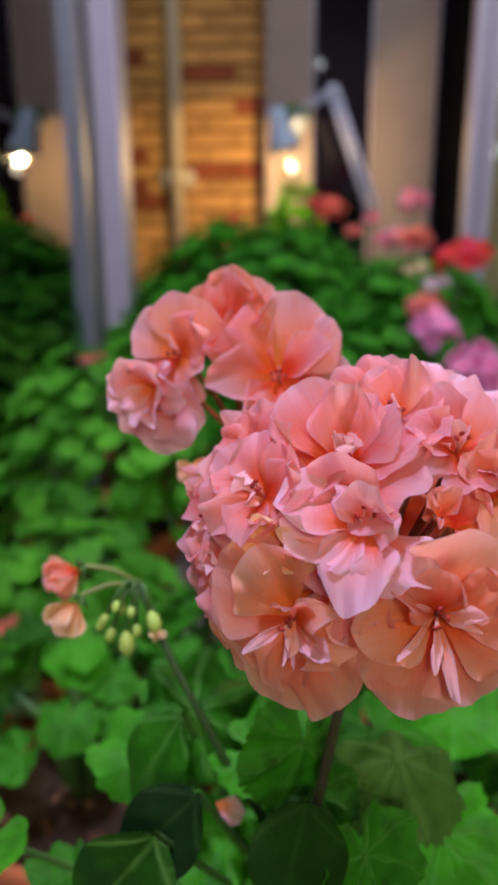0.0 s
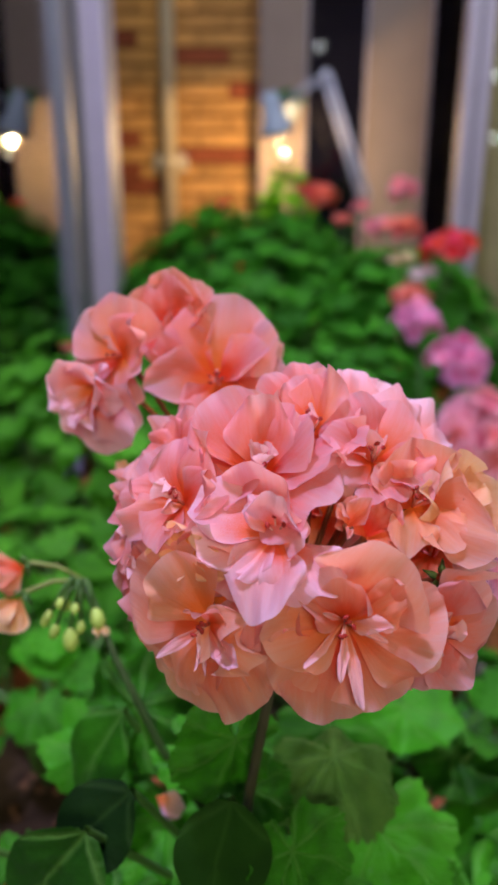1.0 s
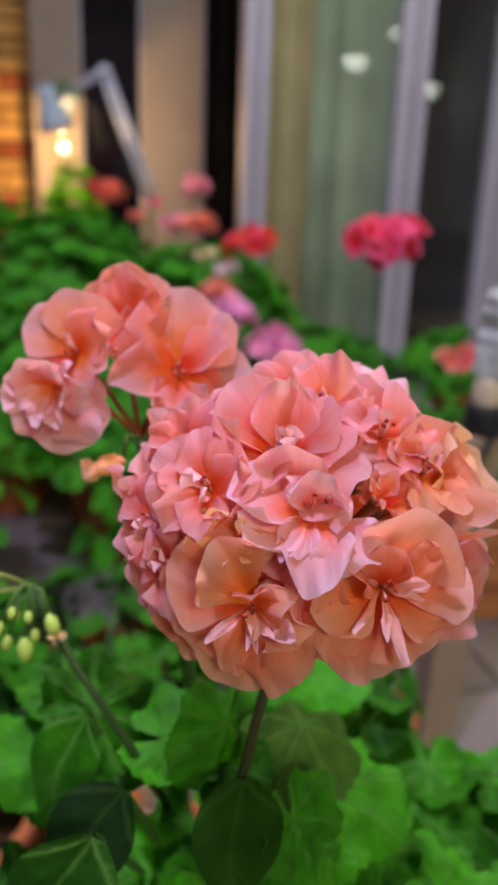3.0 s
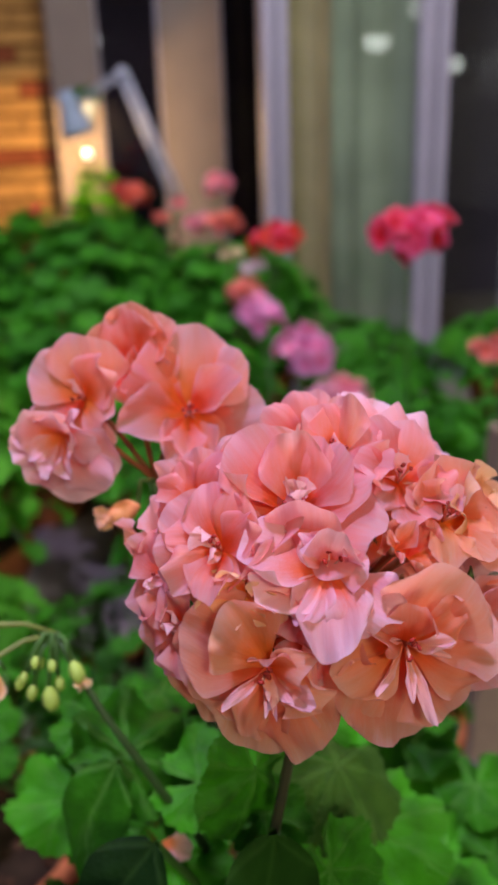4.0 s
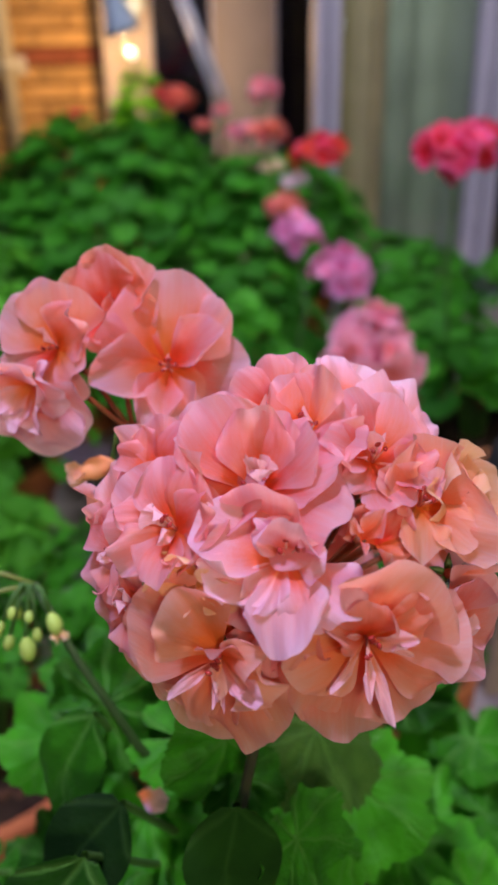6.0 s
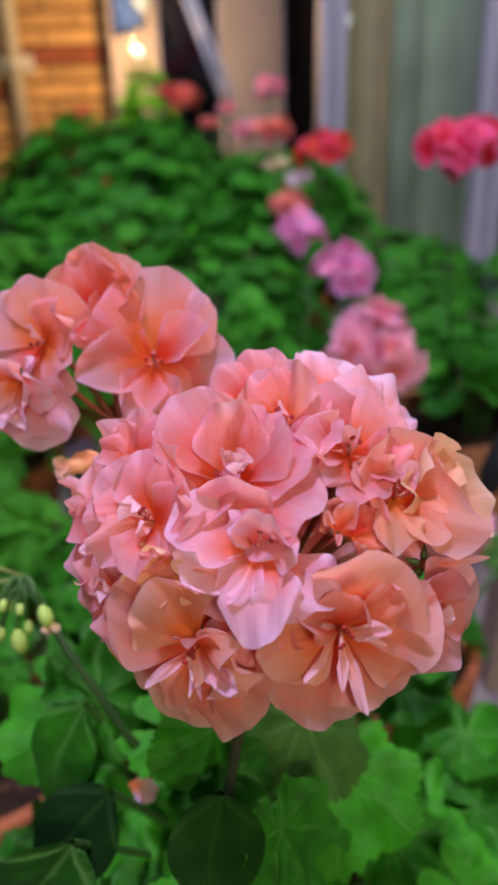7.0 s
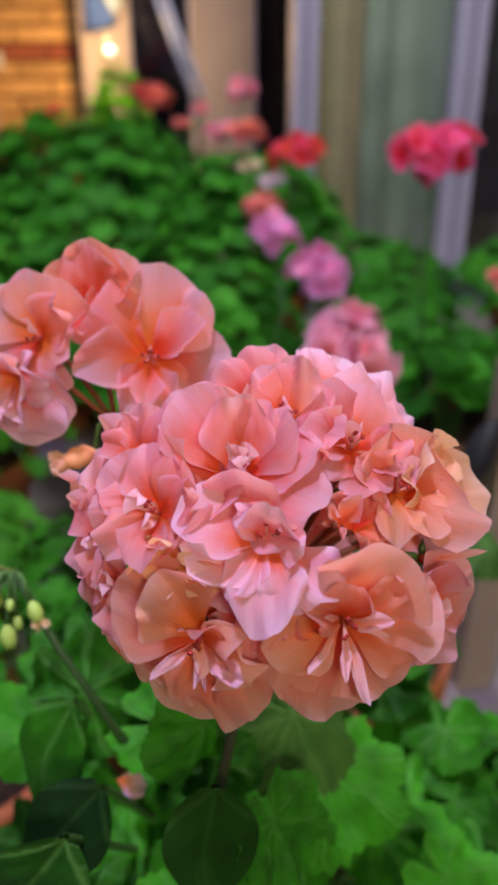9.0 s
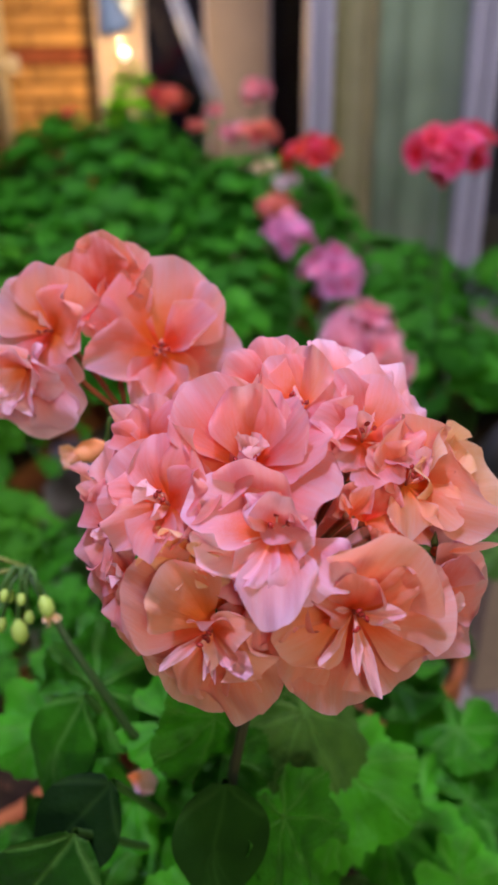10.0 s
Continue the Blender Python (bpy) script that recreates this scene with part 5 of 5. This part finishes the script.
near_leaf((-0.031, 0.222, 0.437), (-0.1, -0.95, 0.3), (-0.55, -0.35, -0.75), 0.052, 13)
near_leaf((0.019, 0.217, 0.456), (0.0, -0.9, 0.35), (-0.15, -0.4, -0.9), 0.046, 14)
near_leaf((-0.101, 0.256, 0.402), (-0.1, -0.4, 0.9), (-0.5, -0.65, -0.3), 0.022, 5)
near_leaf((0.107, 0.3918, 0.361), (0.1, -0.3, 0.95), (0.3, -0.8, -0.3), 0.036, 3)
near_leaf((-0.012, 0.288, 0.378), (-0.1, -0.35, 0.92), (0.2, -0.9, -0.3), 0.034, 0)
near_leaf((0.022, 0.255, 0.372), (0.1, -0.4, 0.9), (0.1, -0.9, -0.4), 0.032, 3)
near_leaf((-0.03, 0.25, 0.365), (-0.2, -0.4, 0.9), (-0.3, -0.85, -0.4), 0.032, 2)
near_leaf((0.0395, 0.222, 0.43), (0.5, -0.6, 0.5), (0.5, -0.6, -0.6), 0.026, 1)
near_leaf((0.0238, 0.255, 0.428), (0.0, -0.6, 0.8), (0.1, -0.8, -0.5), 0.02, 5)
near_leaf((0.165, 0.35, 0.322), (-0.1, -0.25, 0.95), (-0.3, -0.9, -0.2), 0.05, 6)
near_leaf((0.135, 0.32, 0.305), (0.1, -0.3, 0.95), (0.1, -0.9, -0.3), 0.042, 4)
near_leaf((0.122, 0.285, 0.322), (-0.1, -0.4, 0.9), (0.4, -0.8, -0.3), 0.026, 5)
near_leaf((0.1354, 0.385, 0.335), (0.0, -0.25, 0.95), (0.6, -0.7, -0.2), 0.036, 3)
near_leaf((0.2, 0.34, 0.3), (0.15, -0.3, 0.95), (0.5, -0.7, -0.3), 0.046, 1)
near_leaf((0.19, 0.28, 0.31), (0.1, -0.3, 0.95), (0.2, -0.9, -0.3), 0.046, 3)
near_leaf((0.155, 0.265, 0.32), (-0.1, -0.35, 0.92), (-0.4, -0.8, -0.3), 0.04, 6)
near_leaf((0.235, 0.335, 0.34), (0.1, -0.3, 0.95), (0.6, -0.6, -0.2), 0.028, 4)
near_leaf((-0.05, 0.34, 0.375), (-0.1, -0.3, 0.95), (-0.5, -0.7, -0.2), 0.034, 3)
near_leaf((-0.035, 0.36, 0.4), (-0.1, -0.25, 0.95), (0.3, -0.7, -0.2), 0.03, 1)
near_leaf((0.06, 0.35, 0.38), (0.1, -0.3, 0.95), (0.5, -0.6, -0.2), 0.036, 2)
near_leaf((0.1, 0.42, 0.35), (0.2, 0.1, 0.95), (0.7, -0.2, -0.2), 0.042, 0)
near_leaf((0.09, 0.45, 0.36), (0.1, 0.3, 0.95), (0.3, 0.8, -0.2), 0.045, 2)
near_leaf((0.0, 0.44, 0.35), (-0.1, 0.3, 0.95), (-0.5, 0.7, -0.2), 0.042, 0)
near_leaf((0.045, 0.27, 0.375), (0.15, -0.4, 0.9), (0.2, -0.8, -0.5), 0.034, 4)
near_leaf((0.012, 0.235, 0.372), (-0.2, -0.4, 0.85), (-0.2, -0.8, -0.5), 0.03, 5)
near_leaf((0.258, 0.5, 0.334), (0.05, -0.5, 0.85), (0.6, -0.5, -0.3), 0.021, 8)
lower = random.Random(77)
for i in range(46):  # the crowded lower leaves
    a = i * 2.39996
    q = 0.13 * math.sqrt((i + 0.5) / 46)
    near_leaf((0.055 + q * math.cos(a) * 1.15, 0.3 + q * math.sin(a) * 0.9, lower.uniform(0.27, 0.355)),
                   (math.cos(a) * 0.3 + lower.uniform(-0.3, 0.3), math.sin(a) * 0.3 - 0.2 + lower.uniform(-0.3, 0.3), 0.9),
                   (math.cos(a) + lower.uniform(-0.5, 0.5), math.sin(a) - 0.3 + lower.uniform(-0.5, 0.5), -0.25), lower.uniform(0.02, 0.036), lower.randrange(8))
for a in (0.3, 2.0, 3.9, 5.2):
    stems.tube([(0.012 * math.cos(a), 0.012 * math.sin(a), -0.01), (0.02 * math.cos(a), 0.02 * math.sin(a) - 0.02, 0.09), (0.03 * math.cos(a), 0.03 * math.sin(a) - 0.05, 0.2)], [0.006, 0.005, 0.003], 8)
part("stem", stems.mesh("stem", STEM), near)

tagged(part("fallen_petal", LIGHT_SET.pick("flat", lower), None, frame_of((-0.0145, 0.272, 0.4055), (-0.1, -0.75, 0.65), (0.9, -0.4, -0.1)) @ Matrix.Diagonal((0.0125, 0.0125, 0.0125, 1))), "pale pink fallen petal lying on a leaf", "petal")

# the pot with bare soil beside it
soil_z = pot(-0.15, 0.555, 0.168, 0.095, "terracotta flower pot with bare crumbly soil", 51)
small = geranium(-0.15, 0.575, soil_z, 0.11, 0.13, 26, 0.027, 51, BIG_LEAVES + BIG_YOUNG, "sparse young geranium in a terracotta pot", lean=(0.0, 0.03), low=0.45)

# ---- the timber post, its cable and switch ----
post = empty("timber_post", pose(0.372, 0.715, 0), label="pale square timber post with a black collar", category="post")
lean = pose(0, 0, 0, 0, 2.0, 0)
part("post", Build().box((-0.0195, -0.0195, 0.0), (0.0195, 0.0195, 0.386), 0, 0.003).mesh("post", WOOD_POST, False), post, lean)
part("neck", Build().lathe([(0.0, 0.376), (0.0155, 0.376), (0.016, 0.437), (0.013, 0.444), (0.0, 0.444)], (0.004, 0, 0), sides=20).mesh("neck", PVC), post, lean, "cream plastic neck")
part("collar", Build().lathe([(0.016, 0.383), (0.0198, 0.385), (0.0208, 0.398), (0.0198, 0.402), (0.0208, 0.406), (0.0202, 0.416), (0.0155, 0.418)], (0.004, 0, 0), sides=24).mesh("collar", RUBBER), post, lean, "black plastic collar")
rng = random.Random(5)
wrap = Build().lathe([(0.01, 0.437)] + [(0.0145 + 0.005 * rng.random(), 0.445 + 0.0077 * i) for i in range(11)] + [(0.009, 0.532)], (0.006, 0, 0), sides=15, wobble=0.16)
part("wrap", wrap.mesh("wrap", FILM, False), post, lean, "crumpled shiny film wrapped round the top")
cable = empty("cable", pose(0.337, 0.69, 0), label="black cable with an oval inline switch", category="cable")
part("cord", Build().tube([(0.056, 0.004, 0.392), (0.048, 0.0, 0.384), (0.034, -0.004, 0.362), (0.018, 0.0, 0.338), (0.008, 0.0, 0.32), (-0.012, 0.0, 0.268), (-0.03, 0.01, 0.19), (-0.05, 0.03, 0.09), (-0.055, 0.05, 0.006), (-0.09, 0.1, 0.004)],
                          0.0032, 8).mesh("cord", RUBBER), cable)
part("switch", Build().lathe([(0.003, -0.04), (0.009, -0.037), (0.0148, -0.02), (0.016, 0.006), (0.012, 0.028), (0.0065, 0.039), (0.003, 0.041)], (-0.001, 0.0, 0.302), (0.4, 0.05, 0.9), 18).mesh("switch", RUBBER), cable, label="black oval switch")

# ---- tiles and bricks ----
tile_mesh = Build().box((-0.1475, -0.1475, -0.008), (0.1475, 0.1475, 0.0), 0, 0.002).mesh("tile", TILE, False)
for i in range(-8, 10):
    for j in range(0, 9):
        part("tile", tile_mesh, floor, pose(i * 0.3 + 0.07, j * 0.3 + 0.05, 0))
rng = random.Random(9)
brick_meshes = [Build().box((-0.1025 + e, -0.02, -0.0232), (0.1025 - e, 0.0, 0.0232), 0, 0.004).mesh("brick", m, False) for e, m in ((-0.003, BRICK), (-0.002, BRICK), (-0.003, BRICK_RED))]
for r in range(0, 32):
    for k in range(-5, 1):
        x = k * 0.215 + (0.1075 if r % 2 else 0) - 0.01
        if x < -1.1 or x + 0.1 > 0.1:
            continue
        part("brick", brick_meshes[2] if rng.random() < 0.13 else brick_meshes[rng.randrange(2)], wall_north,
             pose(x, 3.222 + rng.uniform(-0.003, 0.003), 0.04 + r * 0.0545, 0, rng.uniform(-0.3, 0.3), 0))
